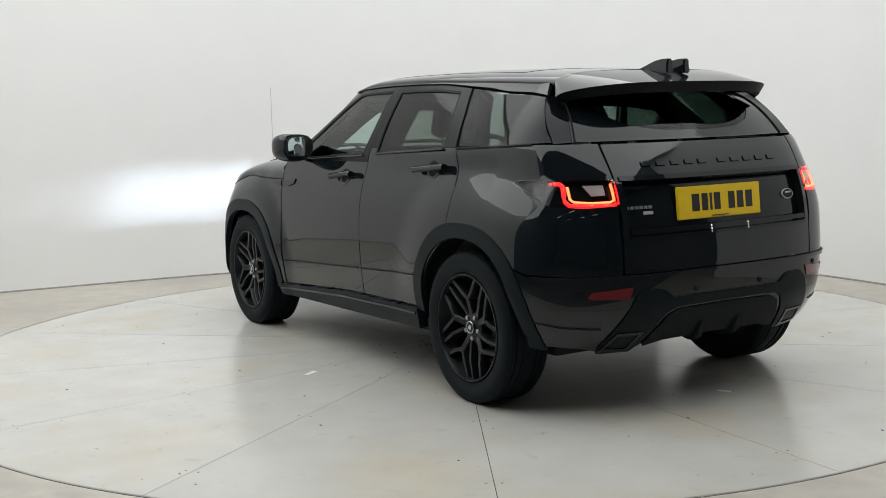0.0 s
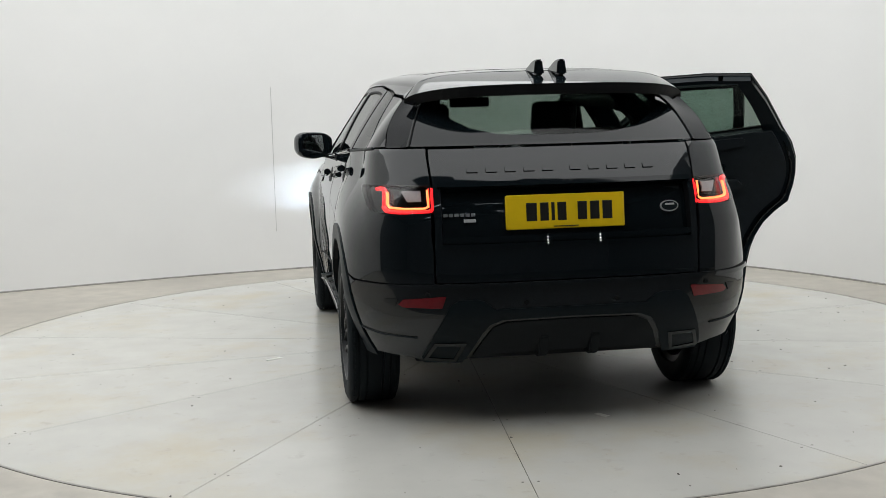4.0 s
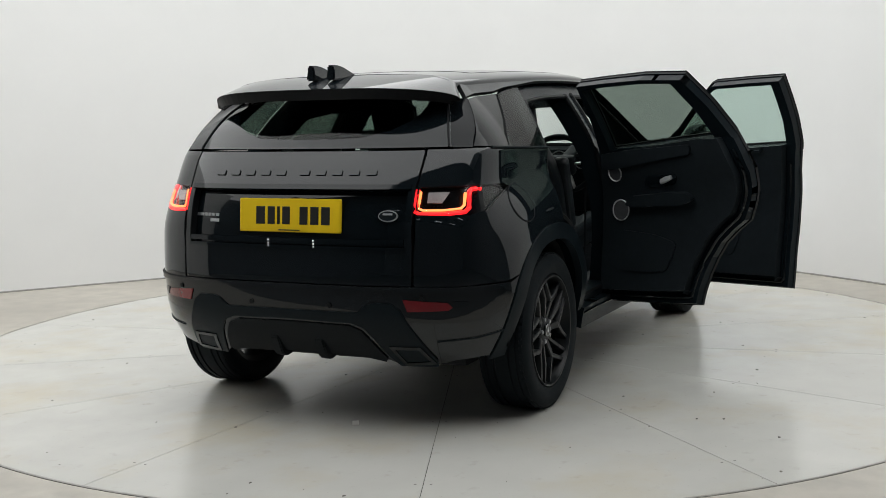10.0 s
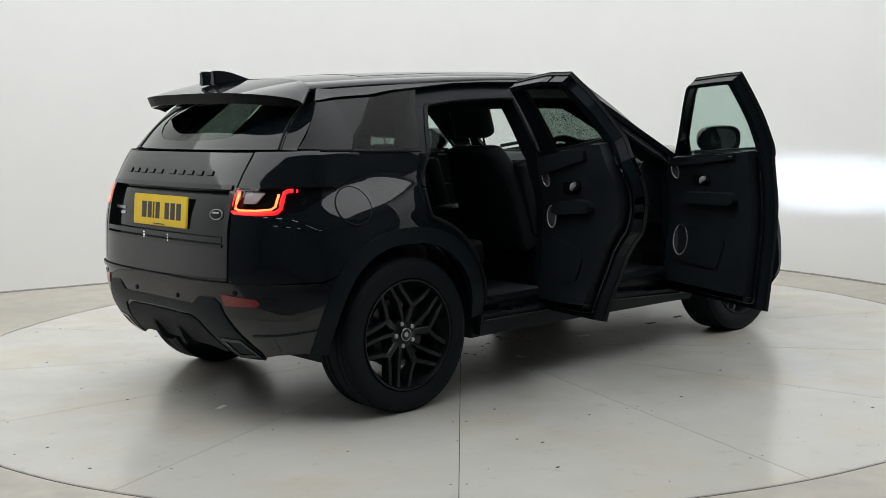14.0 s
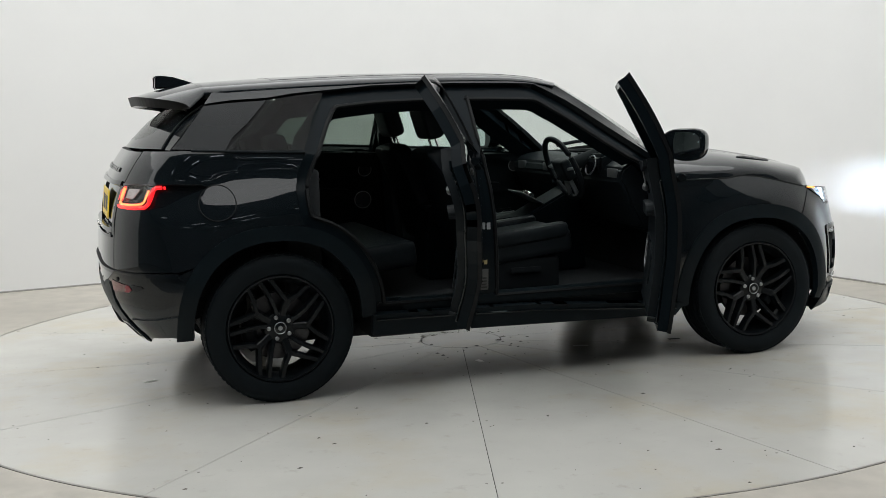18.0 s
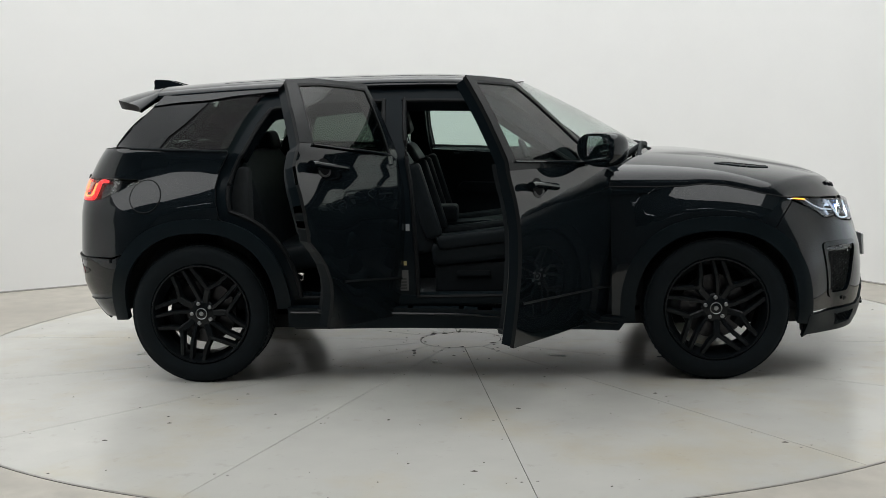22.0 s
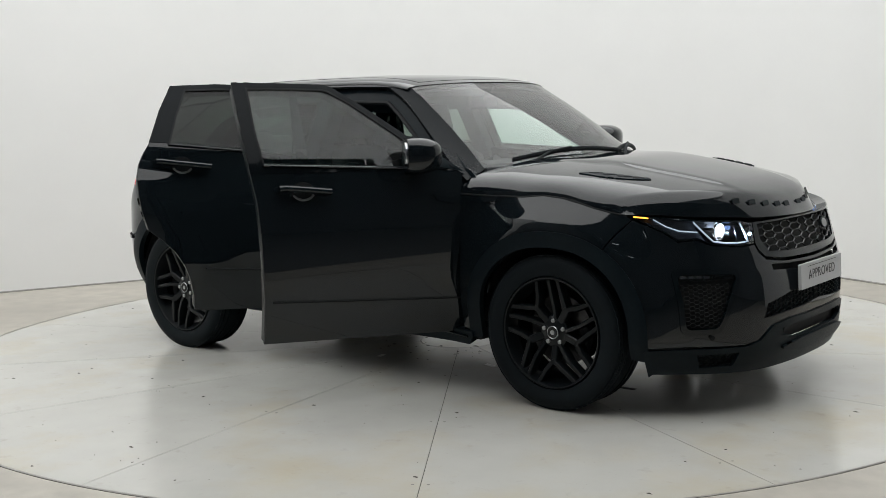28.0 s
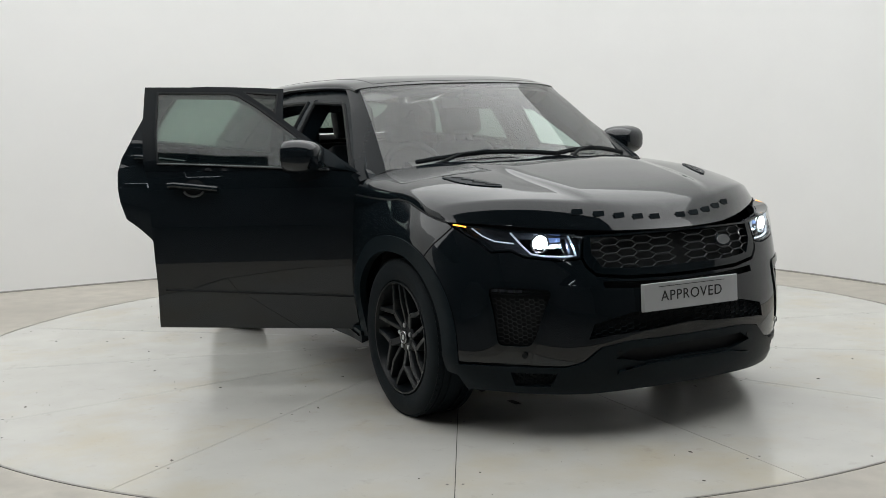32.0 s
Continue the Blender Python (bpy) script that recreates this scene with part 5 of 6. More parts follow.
    plaque("badge", oval(0.088, 0.05), p, n, 0.007, RING, car, "silver-rimmed oval badge")
    plaque("badge_face", oval(0.078, 0.041), p + n * 0.0071, n, 0.001, SATIN, car)
    for dz, w in ((0.007, 0.044), (-0.008, 0.05)):
        plaque("badge_bar", rect(w, 0.008), p + n * 0.008 + Vector((0, 0, dz)), n, 0.001, RING, car)
    for k in range(6):
        p, n = skin(ur(0.415 + 0.024 * k, 0.958), 0.958, -0.034, True)
        plaque("model_mark", rect(0.018, 0.014), p, n, 0.003, GREYMET, car)
    p, n = skin(ur(0.43, 0.932), 0.932, -0.034, True)
    plaque("trim_mark", rect(0.052, 0.014), p, n, 0.003, SILVER, car)
    for k in range(10):
        y = (0.405 - 0.082 * k) if k < 5 else (-0.045 - 0.082 * (k - 5) + 0.0)
        p, n = skin(ur(abs(y), 1.138), 1.138, 0.0, y > 0)
        plaque("raised_mark", rect(0.050, 0.024, 0.004), p, n, 0.005, PAINT, car)
    # twin roof fins
    for y in (0.052, -0.052):
        prof_ = [(-1.56, 1.56), (-1.63, 1.583), (-1.69, 1.602), (-1.745, 1.610), (-1.79, 1.609), (-1.785, 1.585), (-1.79, 1.54)]
        bm = prism(prof_, y - 0.019, y + 0.019, 0.007)
        for v in bm.verts:
            k = (v.co.z - 1.56) / 0.085
            v.co.y = y + (v.co.y - y) * (1.15 - 0.55 * k)
        part("roof_fin", bm, PAINT, car, "gloss black aerial fin")
    for mi in (False, True):
        edge = [Vector([float(c[0]) for c in backlight_map(np.array([0.985]), np.array([t]))]) for t in np.linspace(0.0, 0.98, 9)]
        edge = [Vector((q.x - 0.003, -q.y if mi else q.y, q.z + 0.004)) for q in edge]
        part("glass_edge", tube(edge, 0.0045, 6), SEALGAP, car)
    # sunroof panel
    part("glass_roof", sheet(roof_map, rounded([(-1.25, 0.0), (0.30, 0.0), (0.30, 0.56), (-1.25, 0.56)], 0.0001), both=True, step=0.06, gap=0, thick=0.001, lift=0.0012), GLOSS, car, "black glass roof panel")
    # rear wiper plinth edge and window frit
    fr = [(0, 0), (1, 0), (1, 1), (0, 1)]
    hole = [(0.0, 0.13), (0.25, 0.135), (0.42, 0.16), (0.60, 0.26), (0.73, 0.42), (0.80, 0.60), (0.83, 0.80), (0.83, 0.965), (0.0, 0.965)]
    hole = [(0.012, q[1]) if q[0] == 0 else q for q in hole]
    part("window_frit", sheet(backlight_map, fr, [hole], both=True, step=0.06, gap=0, thick=0.002, lift=0.003), GLOSS, car, "black window border")


# ---- front end ----
LAMPGREY = shader("lamp_bezel", (0.11, 0.12, 0.14), 0.25, metal=0.6)


def front_end():
    gr = FY((0, 0.853), (0.25, 0.853), (0.425, 0.852), (0.43, 0.79), (0.395, 0.735), (0.25, 0.724), (0, 0.722))
    nosep = [(2.44, 0.775), (2.458, 0.858), (2.47, 0.868)] + FY((0.30, 0.868), (0, 0.868)) + gr + FY((0, 0.682), (0.30, 0.69), (0.43, 0.708), (0.462, 0.742))
    part("grille_surround", sheet(shell, nosep, thick=0.04, lift=0.0, both=True, step=0.035), GLOSS, car, "gloss black grille frame")
    full = FY((0.43, 0.86), (0.25, 0.86), (0, 0.86), (0, 0.712), (0.25, 0.714), (0.40, 0.725), (0.445, 0.79))
    part("grille_back", sheet(shell, full, thick=0.01, lift=-0.05, both=True, gap=0), DARK, car)
    for mi in (False, True):
        part("grille_mesh", comb(full, 0.150, 0.0165, 0.0029, -0.008, (mi,), 0.92), GRILLE, car, "dark grey honeycomb grille")
    part("slot_back", sheet(shell, FY((0.42, 0.685), (0, 0.67), (0, 0.62), (0.42, 0.64)), thick=0.01, lift=-0.04, both=True, gap=0), DARK, car)
    ml = FY((0.48, 0.51), (0.30, 0.55), (0.0, 0.565), (0, 0.46), (0.15, 0.45), (0.42, 0.435), (0.50, 0.43))
    part("intake_back", sheet(shell, ml, thick=0.01, lift=-0.045, both=True, gap=0), DARK, car)
    for mi in (False, True):
        part("intake_mesh", comb(ml, 0.060, 0.0115, 0.0021, -0.012, (mi,), 0.92), SATIN, car, "black mesh intake")
    # bumper chin: satin lower part with slots
    duct = FY((0.735, 0.298), (0.59, 0.298), (0.605, 0.24), (0.715, 0.238))
    slot2 = FY((0, 0.335), (0.24, 0.33), (0.36, 0.352), (0.30, 0.385), (0, 0.388))
    chin = FY((0, 0.425), (0.30, 0.425), (0.425, 0.405), (0.495, 0.345), (0.56, 0.325), (0.75, 0.325)) + SX((1.80, 0.33)) + arch(0, 0.055, 2, -18, 4)[1:] + SX((1.80, 0.21)) + FY((0.72, 0.205), (0.45, 0.20), (0.25, 0.205), (0, 0.205)) + slot2
    part("bumper_chin", sheet(shell, chin, [duct], thick=0.02, lift=0.008, both=True, step=0.035), SATIN, car, "satin black lower bumper")
    part("chin_back", sheet(shell, FY((0.76, 0.31), (0.4, 0.36), (0.3, 0.40), (0, 0.40), (0, 0.32), (0.3, 0.32), (0.56, 0.23), (0.74, 0.225)), thick=0.01, lift=-0.03, both=True, gap=0), DARK, car)
    for mi in (False, True):
        part("duct_mesh", comb(duct, 0.04, 0.009, 0.0018, -0.006, (mi,), 0.92), SATIN, car, "black duct mesh")
    skid = FY((0, 0.325), (0.22, 0.322), (0.36, 0.30), (0.36, 0.285), (0.22, 0.262), (0, 0.26))
    part("skid_plate", sheet(shell, skid, thick=0.02, lift=0.022, both=True, step=0.04), SATIN, car, "satin skid plate")
    for mi in (False, True):
        for y, z in ((0.35, 0.372), (0.70, 0.375)):
            p, n = skin(uf(y, z), z, 0.008, mi)
            part("parking_sensor", disc_at(p, n, 0.012, 0.003, 16), SEALGAP, car)
        # side intake with lamp bar
        f2 = shrunk(FOG, -0.006)
        part("side_intake_back", sheet(shell, f2, thick=0.01, lift=-0.035, mirror=mi, gap=0), DARK, car)
        part("side_intake_frame", sheet(shell, rounded(shrunk(FOG, -0.016), 0.04), [rounded(shrunk(FOG, 0.008), 0.03)], thick=0.02, lift=0.006, step=0.03, mirror=mi, gap=0), GLOSS, car, "gloss black intake frame")
        part("side_intake_mesh", comb([(1.955, 0.615), (2.25, 0.615), (2.165, 0.43), (2.13, 0.415), (1.975, 0.413)], 0.05, 0.0095, 0.0018, -0.014, (mi,), 0.92), DARK, car, "black mesh side intake")
        bar = [(1.94, 0.658), (2.10, 0.661), (2.26, 0.653), (2.262, 0.628), (2.10, 0.624), (1.95, 0.628)]
        fog = new("fog_lamp")
        fog.parent = car
        tagged(fog, "slim dark fog lamp bar")
        part("housing", sheet(shell, bar, thick=0.02, lift=-0.016, step=0.03, mirror=mi), GLOSS, fog)
        for k in range(4):
            p, n = skin(1.975 + 0.042 * k, 0.644, -0.008, mi)
            plaque("reflector", rect(0.03, 0.012, 0.003), p, n, 0.004, LAMPGREY, fog)
        part("lens", sheet(shell, shrunk(bar, 0.002), thick=0.003, lift=0.0, step=0.03, mirror=mi, gap=0), LENS, fog)
        # headlamp
        lamp = new("headlamp")
        lamp.parent = car
        tagged(lamp, "lit headlamp with white light strips and projector")
        o = [(1.735, 0.912)] + LAMP_LOW + LAMP_TOP
        port = [(2.12, 0.862), (2.39, 0.862), (2.39, 0.787), (2.19, 0.787)]
        part("housing", sheet(shell, o, [port], thick=0.006, lift=-0.055, step=0.04, mirror=mi), LAMPGREY, lamp)
        part("rim", sheet(shell, o, [shrunk(o, 0.01)], thick=0.05, lift=-0.002, step=0.03, mirror=mi), GLOSS, lamp)
        part("light_guide", strip([(2.098, 0.885), (2.15, 0.835), (2.195, 0.797), (2.26, 0.788), (2.35, 0.784), (2.415, 0.786), (2.41, 0.82), (2.392, 0.868)], 0.0055, -0.018, mi, 8, 0.7), GLOWWHITE, lamp, "white light strip")
        part("outer_light_guide", strip([(1.862, 0.900), (1.93, 0.868), (2.0, 0.848), (2.11, 0.840)], 0.0042, -0.018, mi, 8, 0.7), GLOWWHITE, lamp, "white light strip")
        p, n = skin(2.25, 0.838, -0.02, mi)
        n = Vector((0.95, n.y * 0.5, 0)).normalized()
        part("projector_ring", ring_at(p, n, 0.036, 0.006, -0.004), CHROME, lamp, "chrome projector ring")
        part("projector", disc_at(p - n * 0.012 + Vector((0, 0, 0.008)), n, 0.031, 0.014), shader("projector_glow", (0.8, 0.9, 1), 0.1, emit=(0.75, 0.87, 1), emit_strength=7.0), lamp, "glowing projector lens")
        # beam source deep in a slotted shade
        p2, n2 = skin(2.335, 0.828, -0.03, mi)
        ty = Matrix.Translation(p2 - Vector((0.105, 0, 0))) @ pose(0, 0, 0, 0, 3.0, 0)
        part("beam_source", boxed((-0.002, -0.010, -0.004), (0.0, 0.010, 0.004), 0, ty), XENON, lamp, "bright xenon source", smooth=False)
        for lo_, hi_ in (((-0.008, -0.046, 0.008), (0.072, 0.046, 0.010)), ((-0.008, -0.046, -0.010), (0.072, 0.046, -0.008)), ((-0.006, -0.044, -0.008), (-0.004, 0.044, 0.008)),
                         ((-0.008, 0.044, -0.008), (0.072, 0.046, 0.008)), ((-0.008, -0.046, -0.008), (0.072, -0.044, 0.008))):
            part("shade", boxed(lo_, hi_, 0, ty), DARK, lamp, smooth=False)
        # the reflector's blue emission stands in for light mirrored inside the lamp
        part("inner_reflector", boxed((-0.045, -0.03, 0.014), (-0.02, 0.03, 0.032), 0.004, Matrix.Translation(p2)), shader("blue_reflector_glow", (0.35, 0.45, 0.65), 0.15, metal=0.8, emit=(0.25, 0.42, 0.9), emit_strength=0.5), lamp, "bluish inner reflector with an added glow")
        part("indicator", strip([(1.752, 0.909), (1.80, 0.906), (1.835, 0.903)], 0.0055, 0.002, mi, 8, 0.6), AMBER, lamp, "glowing amber indicator")
        part("lens", sheet(shell, shrunk(o, 0.003), thick=0.003, lift=0.002, step=0.04, mirror=mi, gap=0), LENS, lamp, "clear headlamp lens")
    # front plate with its word
    n = Vector((0.985, 0, 0.04)).normalized()
    p = Vector((2.232, 0.0, 0.598))
    base = plaque("show_plate", rect(0.525, 0.118, 0.006), p, n, 0.012, SILVER, car, "silver show plate with the word APPROVED")
    fc = bpy.data.curves.new("word", "FONT")
    fc.body, fc.size, fc.align_x, fc.align_y, fc.extrude = "APPROVED", 0.062, "CENTER", "CENTER", 0.0006
    fc.space_character = 1.12
    tmp = new("word", fc)
    me = bpy.data.meshes.new_from_object(tmp.evaluated_get(bpy.context.evaluated_depsgraph_get()))
    bpy.data.objects.remove(tmp)
    me.name = "word"
    me.materials.clear()
    me.materials.append(BLACKINK)
    x = Vector((0, 0, 1)).cross(n).normalized()
    y = n.cross(x)
    m = Matrix((( x.x, y.x, n.x, 0), (x.y, y.y, n.y, 0), (x.z, y.z, n.z, 0), (0, 0, 0, 1)))
    me.transform(Matrix.Translation(p + n * 0.0128) @ m)
    w = new("word", me)
    w.parent = base
    for dz in (0.043, -0.043):
        plaque("rule", rect(0.36, 0.0025), p + n * 0.0121 + Vector((0, 0, dz)), n, 0.001, BLACKINK, base)
    # badge on the grille, raised marks on the bonnet edge
    p, nn = skin(uf(0.25, 0.80), 0.80, 0.0, True)
    plaque("badge", oval(0.092, 0.054), p, nn, 0.008, SATIN, car, "dark oval grille badge")
    plaque("badge_rim", oval(0.080, 0.043), p + nn * 0.0081, nn, 0.001, DULLGREY, car)
    for k in range(10):
        yy = (-0.415 + 0.083 * k) if k < 5 else (0.055 + 0.083 * (k - 5))
        pp = hood_point(0.955, yy)
        plaque("raised_mark", rect(0.05, 0.024, 0.004), pp[0] + Vector((0.001, 0, 0.001)), (pp[1] + Vector((0.6, 0, 0))).normalized(), 0.003, SATIN, car)
    # wipers
    for y0, y1, x0 in ((-0.62, 0.10, 0.90), (0.10, 0.68, 1.03)):
        pts = []
        for t in np.linspace(0, 1, 9):
            y = y0 + (y1 - y0) * t
            q = abs(y) / 0.745
            a, b, c = screen_map(np.array([q]), np.array([0.035 + 0.05 * math.sin(math.pi * t)]))
            pts.append((float(a[0]) + 0.016, y, float(c[0]) + 0.016))
        part("wiper_blade", tube(pts, 0.008, 6, 1.6), PLASTIC, car, "black wiper blade")
        a = Vector(pts[4])
        b = Vector((1.10 - 0.27 * (0.08 + abs(y0)) ** 2 + 0.01, y0 + 0.05, 1.118))
        part("wiper_arm", tube([b, (a + b) / 2 + Vector((0, 0, 0.025)), a + Vector((0, 0, 0.012))], [0.014, 0.010, 0.008], 8, 0.8), PLASTIC, car, "black wiper arm")
    part("scuttle", tube([(1.095 - 0.27 * (y / 0.745) ** 2, y, 1.112 - 0.02 * (y / 0.745) ** 2) for y in np.linspace(-0.74, 0.74, 21)], 0.03, 8, 0.5), PLASTIC, car, "black plastic scuttle")
    # bonnet vents
    for s in (1, -1):
        vent = []
        for u, v in ((0.43, 0.555), (0.47, 0.47), (0.57, 0.405), (0.68, 0.40), (0.64, 0.465), (0.55, 0.535)):
            vent.append((u, v))
        vent = rounded(vent, 0.06, 5)
        part("bonnet_vent", sheet(hood_map, vent, thick=0.004, lift=0.004, step=0.02, gap=0, heart=(1.3, 0, 0.5), mirror=s > 0), SATIN, car, "black bonnet vent")
        for k in range(4):
            u0 = 0.47 + 0.05 * k
            a = [Vector([float(c[0]) for c in hood_map(np.array([u0 + 0.03 * j]), np.array([0.515 - 0.024 * k - 0.04 * j]))]) for j in (0, 1)]
            for q in a:
                q.y *= -s
            part("vent_slat", tube([a[0] + Vector((0, 0, 0.005)), a[1] + Vector((0, 0, 0.005))], 0.0032, 6), GLOSS, car)


def hood_point(u, y):
    """A point of the bonnet's skin at u and a distance y from the middle, with its normal."""
    vs = np.linspace(0, 1, 400)
    P = np.array(hood_map(np.full(400, u), vs)).T
    i = int(np.argmin(np.abs(-P[:, 1] - abs(y))))
    v = vs[i]
    p = np.array(hood_map(np.array([u, u + 0.004, u]), np.array([v, v, v + 0.004]))).T
    n = np.cross(p[1] - p[0], p[2] - p[0])
    n /= np.linalg.norm(n)
    if n[0] < 0:
        n = -n
    f = np.array([1, -1, 1]) if y > 0 else np.ones(3)
    return Vector(p[0] * f), Vector(n * f)


rear_end()
front_end()


# ---- cabin ----
def puff(lo, hi, r, m=None):
    """A soft cushion."""
    bm = bmesh.new()
    box(bm, lo, hi, r, m, 4)
    return bm


def seat(x, y, z, front):
    st = new("front_seat" if front else "rear_seat")
    st.parent = car
    tagged(st, "black leather front seat" if front else "black leather rear bench seat")
    w = 0.25 if front else 0.62
    T0 = Matrix.Translation((x, y, z))
    part("cushion", puff((-0.24, -w, -0.09), (0.27, w, 0.05), 0.045, T0 @ pose(0, 0, 0, 0, -6, 0)), LEATHER, st)
    lean = -17 if front else -14
    B = T0 @ pose(-0.24, 0, 0.02, 0, lean, 0)
    bm = puff((-0.10, -w * 0.95, -0.05), (0.03, w * 0.95, 0.56), 0.05)
    long = [e for e in bm.edges if abs(e.verts[0].co.z - e.verts[1].co.z) > 0.2]
    bmesh.ops.subdivide_edges(bm, edges=long, cuts=7, use_grid_fill=True)
    for v in bm.verts:
        k = max(0.0, (v.co.z - 0.26) / 0.30)
        v.co.y *= 1 - (0.30 if front else 0.10) * k * k
        v.co.x -= 0.05 * k * k
    bmesh.ops.transform(bm, matrix=B, verts=bm.verts)
    part("backrest", bm, LEATHER, st)
    if front:
        for s in (1, -1):
            part("bolster", puff((-0.02, s * 0.215 - 0.045, 0.02), (0.08, s * 0.215 + 0.045, 0.44), 0.035, B), LEATHER, st)
            part("side_bolster", puff((-0.2, s * 0.22 - 0.045, 0.0), (0.25, s * 0.22 + 0.045, 0.085), 0.035, T0 @ pose(0, 0, 0, 0, -6, 0)), LEATHER, st)
        part("seat_base", puff((-0.22, -0.23, -0.26), (0.2, 0.23, -0.08), 0.03, T0), PLASTIC, st)
        part("seat_switches", boxed((-0.1, -0.245 if y < 0 else 0.235, -0.16), (0.08, -0.235 if y < 0 else 0.245, -0.13), 0.004, T0), PLASTIC, st)
    up = 0.60 if front else 0.535
    heads = (0,) if front else (0.38, -0.38)
    for hy in heads:
        part("headrest", puff((-0.09, hy - 0.13, up), (0.01, hy + 0.13, up + (0.19 if front else 0.12)), 0.045, B), LEATHER, st, "black leather headrest")
        for s in (0.06, -0.06):
            p, q = B @ Vector((-0.04, hy + s, 0.54)), B @ Vector((-0.04, hy + s, 0.63))
            part("headrest_post", tube([p, q], 0.0065, 8), CHROME, st, "chrome headrest post")


def cabin():
    seat(0.10, -0.37, 0.66, True)
    seat(0.10, 0.37, 0.66, True)
    seat(-0.80, 0, 0.64, False)
    part("cabin_floor", boxed((-0.9, -0.80, 0.36), (0.95, 0.80, 0.415), 0.01), CARPET, car, "black carpet floor")
    part("rear_wall", boxed((-1.22, -0.70, 0.36), (-1.16, 0.70, 1.08), 0.02), CARPET, car)
    part("boot_floor", boxed((-1.80, -0.60, 0.62), (-1.2, 0.60, 0.66), 0.01), CARPET, car)
    part("parcel_shelf", boxed((-1.76, -0.60, 1.10), (-1.22, 0.60, 1.13), 0.01), CARPET, car)
    for s in (1, -1):
        part("boot_side", boxed((-1.72, s * 0.62 - 0.02, 0.5), (-1.2, s * 0.62 + 0.02, 1.17), 0.02), CARPET, car)
        part("seat_belt", tube([(-0.28, s * 0.76, 1.22), (-0.26, s * 0.74, 0.9), (-0.22, s * 0.72, 0.5)], 0.018, 6, 0.12), PLASTIC, car, "black seat belt")
        part("side_lining", puff((-1.26, min(s * 0.67, s * 0.79), 0.36), (-0.90 if s > 0 else -1.08, max(s * 0.67, s * 0.79), 1.12), 0.03), CARPET, car)
    part("bulkhead", boxed((0.93, -0.78, 0.36), (0.98, 0.78, 1.04), 0.01), CARPET, car)
    # dashboard: swept section
    sec = [(0.96, 1.085), (0.80, 1.105), (0.66, 1.09), (0.60, 1.05), (0.585, 0.99), (0.62, 0.93), (0.66, 0.84), (0.72, 0.72), (0.90, 0.66), (0.96, 0.70)]
    part("dashboard", prism(sec, -0.76, 0.76, 0.015), LEATHER, car, "black stitched dashboard")
    hood = [(0.70, 1.10), (0.62, 1.135), (0.575, 1.12), (0.565, 1.05), (0.60, 0.99), (0.72, 1.0)]
    part("binnacle", prism(hood, -0.54, -0.20, 0.02), LEATHER, car)
    for y in (-0.45, -0.29):
        part("dial", disc_at((0.572, y, 1.06), (-1, 0, 0.3), 0.055, 0.008), SCREEN, car, "round dial")
        part("dial_ring", ring_at((0.572, y, 1.06), (-1, 0, 0.3), 0.056, 0.004, 0.008), GREYMET, car)
    part("touch_screen", boxed((0.575, -0.13, 0.93), (0.59, 0.11, 1.05), 0.004), SCREEN, car, "dark centre screen")
    for y in (0.62, -0.66, 0.22):
        part("air_vent", boxed((0.588, y - 0.06, 1.0), (0.60, y + 0.06, 1.05), 0.006), GREYMET, car, "metal framed air vent")
    cons = [(0.64, 0.93), (0.50, 0.86), (0.30, 0.76), (-0.1, 0.74), (-0.28, 0.78), (-0.32, 0.70), (-0.32, 0.42), (0.7, 0.42)]
    part("centre_console", prism(cons, -0.115, 0.115, 0.015), SATIN, car, "black sloping centre console")
    m = pose(0.42, 0, 0.825, 0, 28, 0)
    part("console_trim", boxed((-0.16, -0.10, 0.0), (0.16, 0.10, 0.006), 0.003, m), GREYMET, car, "brushed metal console trim")
    for k in range(3):
        bm = lathe([(0.026, 0.0), (0.026, 0.014), (0.022, 0.018), (0.001, 0.018)], 20, "z")
        bmesh.ops.transform(bm, matrix=m @ Matrix.Translation((0.10, -0.065 + 0.065 * k, 0.006)), verts=bm.verts)
        part("rotary_knob", bm, CHROME, car, "metal rotary knob")
    bm = lathe([(0.034, 0.0), (0.034, 0.024), (0.03, 0.03), (0.001, 0.03)], 24, "z")
    bmesh.ops.transform(bm, matrix=m @ Matrix.Translation((-0.07, 0, 0.006)), verts=bm.verts)
    part("gear_selector", bm, CHROME, car, "round metal gear selector")
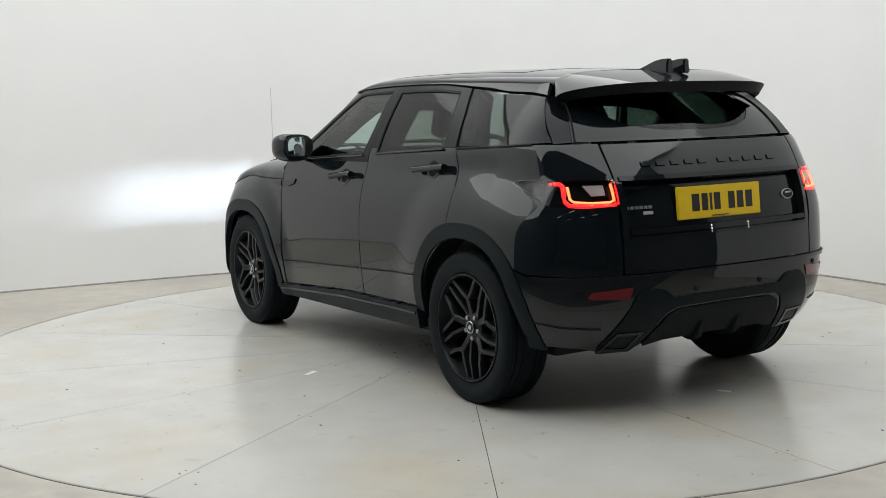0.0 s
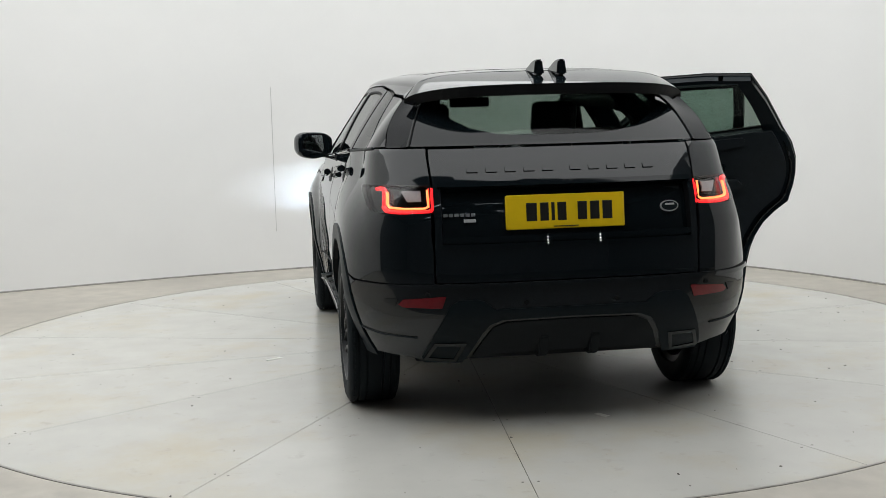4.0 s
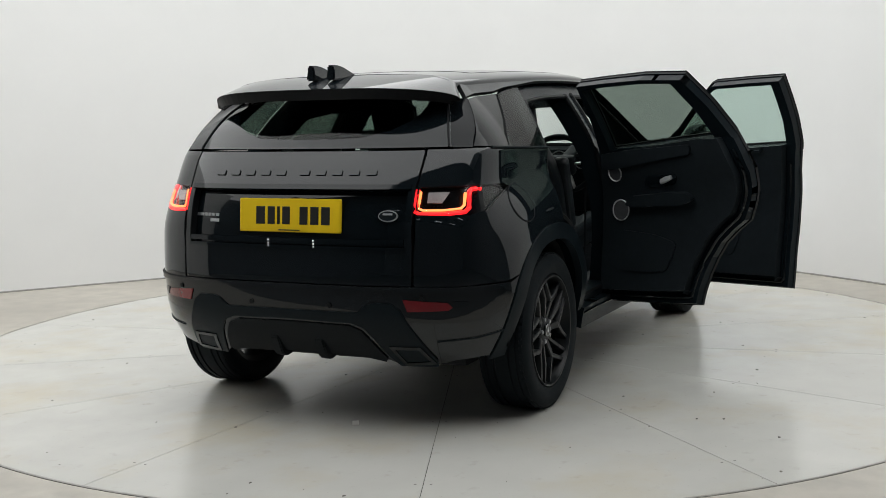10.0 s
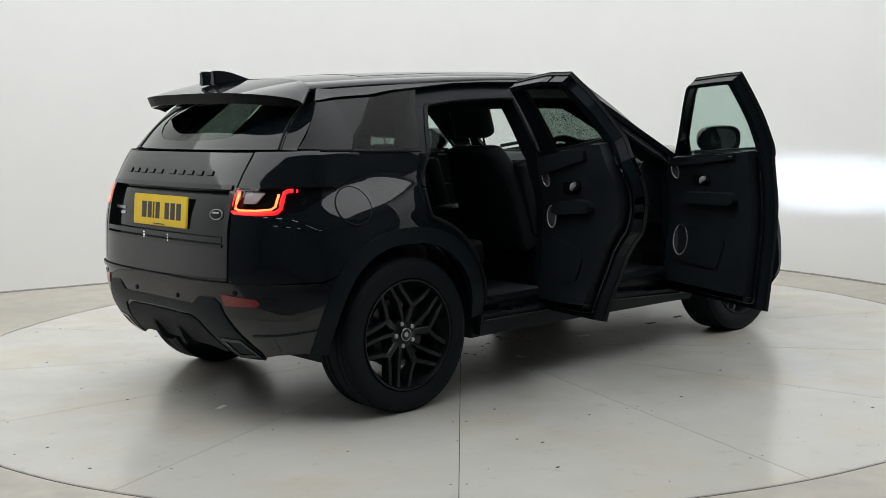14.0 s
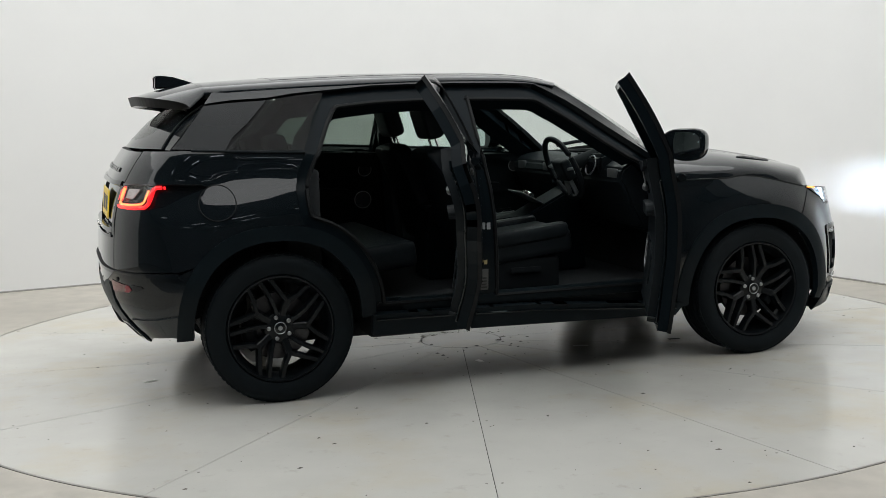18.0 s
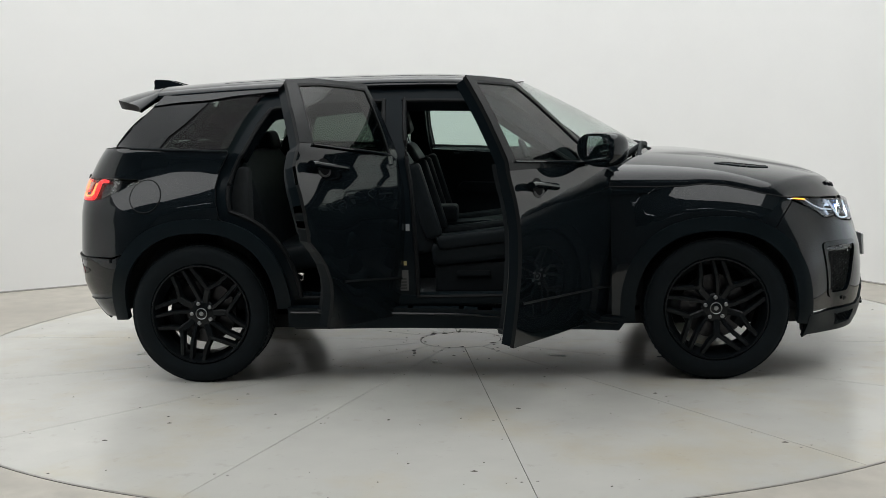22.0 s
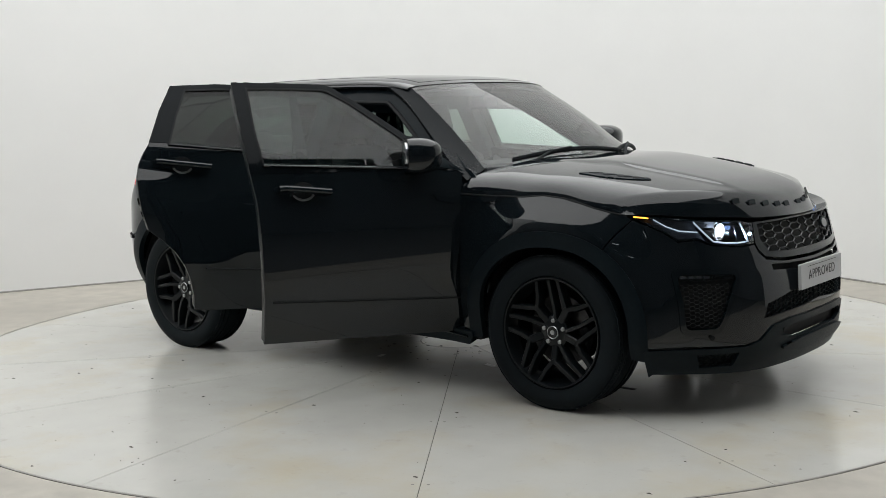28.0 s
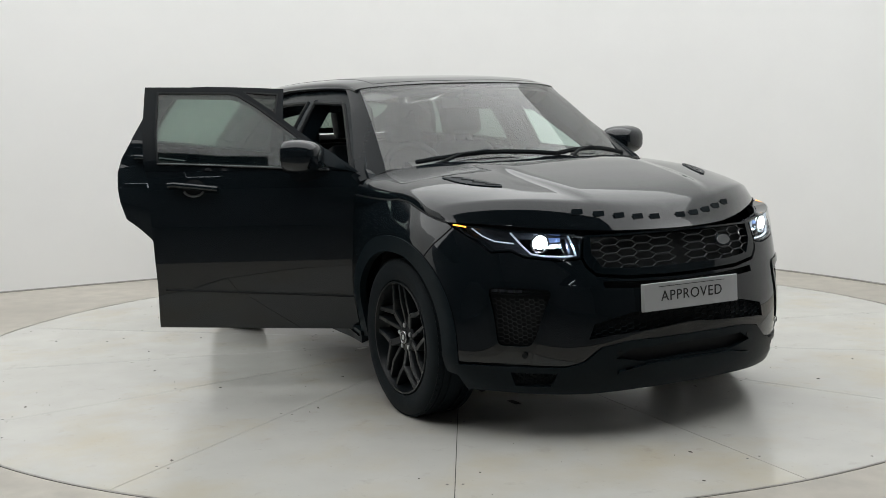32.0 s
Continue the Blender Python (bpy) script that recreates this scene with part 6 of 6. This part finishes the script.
    part("centre_armrest", puff((-0.30, -0.10, 0.74), (-0.02, 0.10, 0.84), 0.03), LEATHER, car)
    # steering wheel
    wh = new("steering_wheel")
    wh.parent = car
    tagged(wh, "black leather steering wheel with metal spokes")
    wh.matrix_basis = pose(0.43, -0.37, 1.045, 0, -24, 0)
    ring = [(0, 0.185 * math.cos(a), 0.185 * math.sin(a)) for a in np.linspace(0, 2 * math.pi, 49)]
    part("rim", tube(ring, 0.0165, 10), LEATHER, wh)
    part("boss", puff((-0.03, -0.075, -0.07), (0.03, 0.075, 0.055), 0.025), LEATHER, wh)
    for a, b in (((0, 0.07, 0), (0, 0.175, 0.01)), ((0, -0.07, 0), (0, -0.175, 0.01)), ((0, 0.03, -0.06), (0, 0.05, -0.172)), ((0, -0.03, -0.06), (0, -0.05, -0.172))):
        part("spoke", tube([a, b], 0.014, 8, 0.6), GREYMET, wh)
    part("column", tube([(0.02, 0, 0), (0.22, 0, -0.02)], 0.04, 12), PLASTIC, wh)
    # inner mirror and its housing at the screen
    part("inner_mirror", puff((0.26, -0.125, 1.405), (0.29, 0.125, 1.465), 0.012, pose(0, 0, 0)), PLASTIC, car, "black inner rear-view mirror")
    part("mirror_stem", tube([(0.285, 0, 1.44), (0.33, 0, 1.50), (0.36, 0, 1.525)], 0.016, 8), PLASTIC, car)
    part("camera_cover", puff((0.33, -0.055, 1.455), (0.42, 0.055, 1.482), 0.012, pose(0, 0, 0)), PLASTIC, car)
    part("headlining", sheet(roof_map, [(-1.58, 0), (0.36, 0), (0.36, 0.93), (-1.58, 0.93)], both=True, step=0.08, gap=0, thick=0.01, lift=-0.035), LINING, car, "grey headlining")
    for s in (1, -1):
        part("sun_visor", puff((0.12, s * 0.34 - 0.17, 1.515), (0.30, s * 0.34 + 0.17, 1.53), 0.007), LINING, car)


cabin()


def motions():
    rows = [(t, turn(t)) for t in range(33)]
    walk(table, [(t, pose(0, 0, 0, 0, 0, a)) for t, a in rows])
    walk(car, [(t, pose(0, 0, 0, 0, 0, a) @ pose(0.0328, -0.1402, 0)) for t, a in rows])


motions()
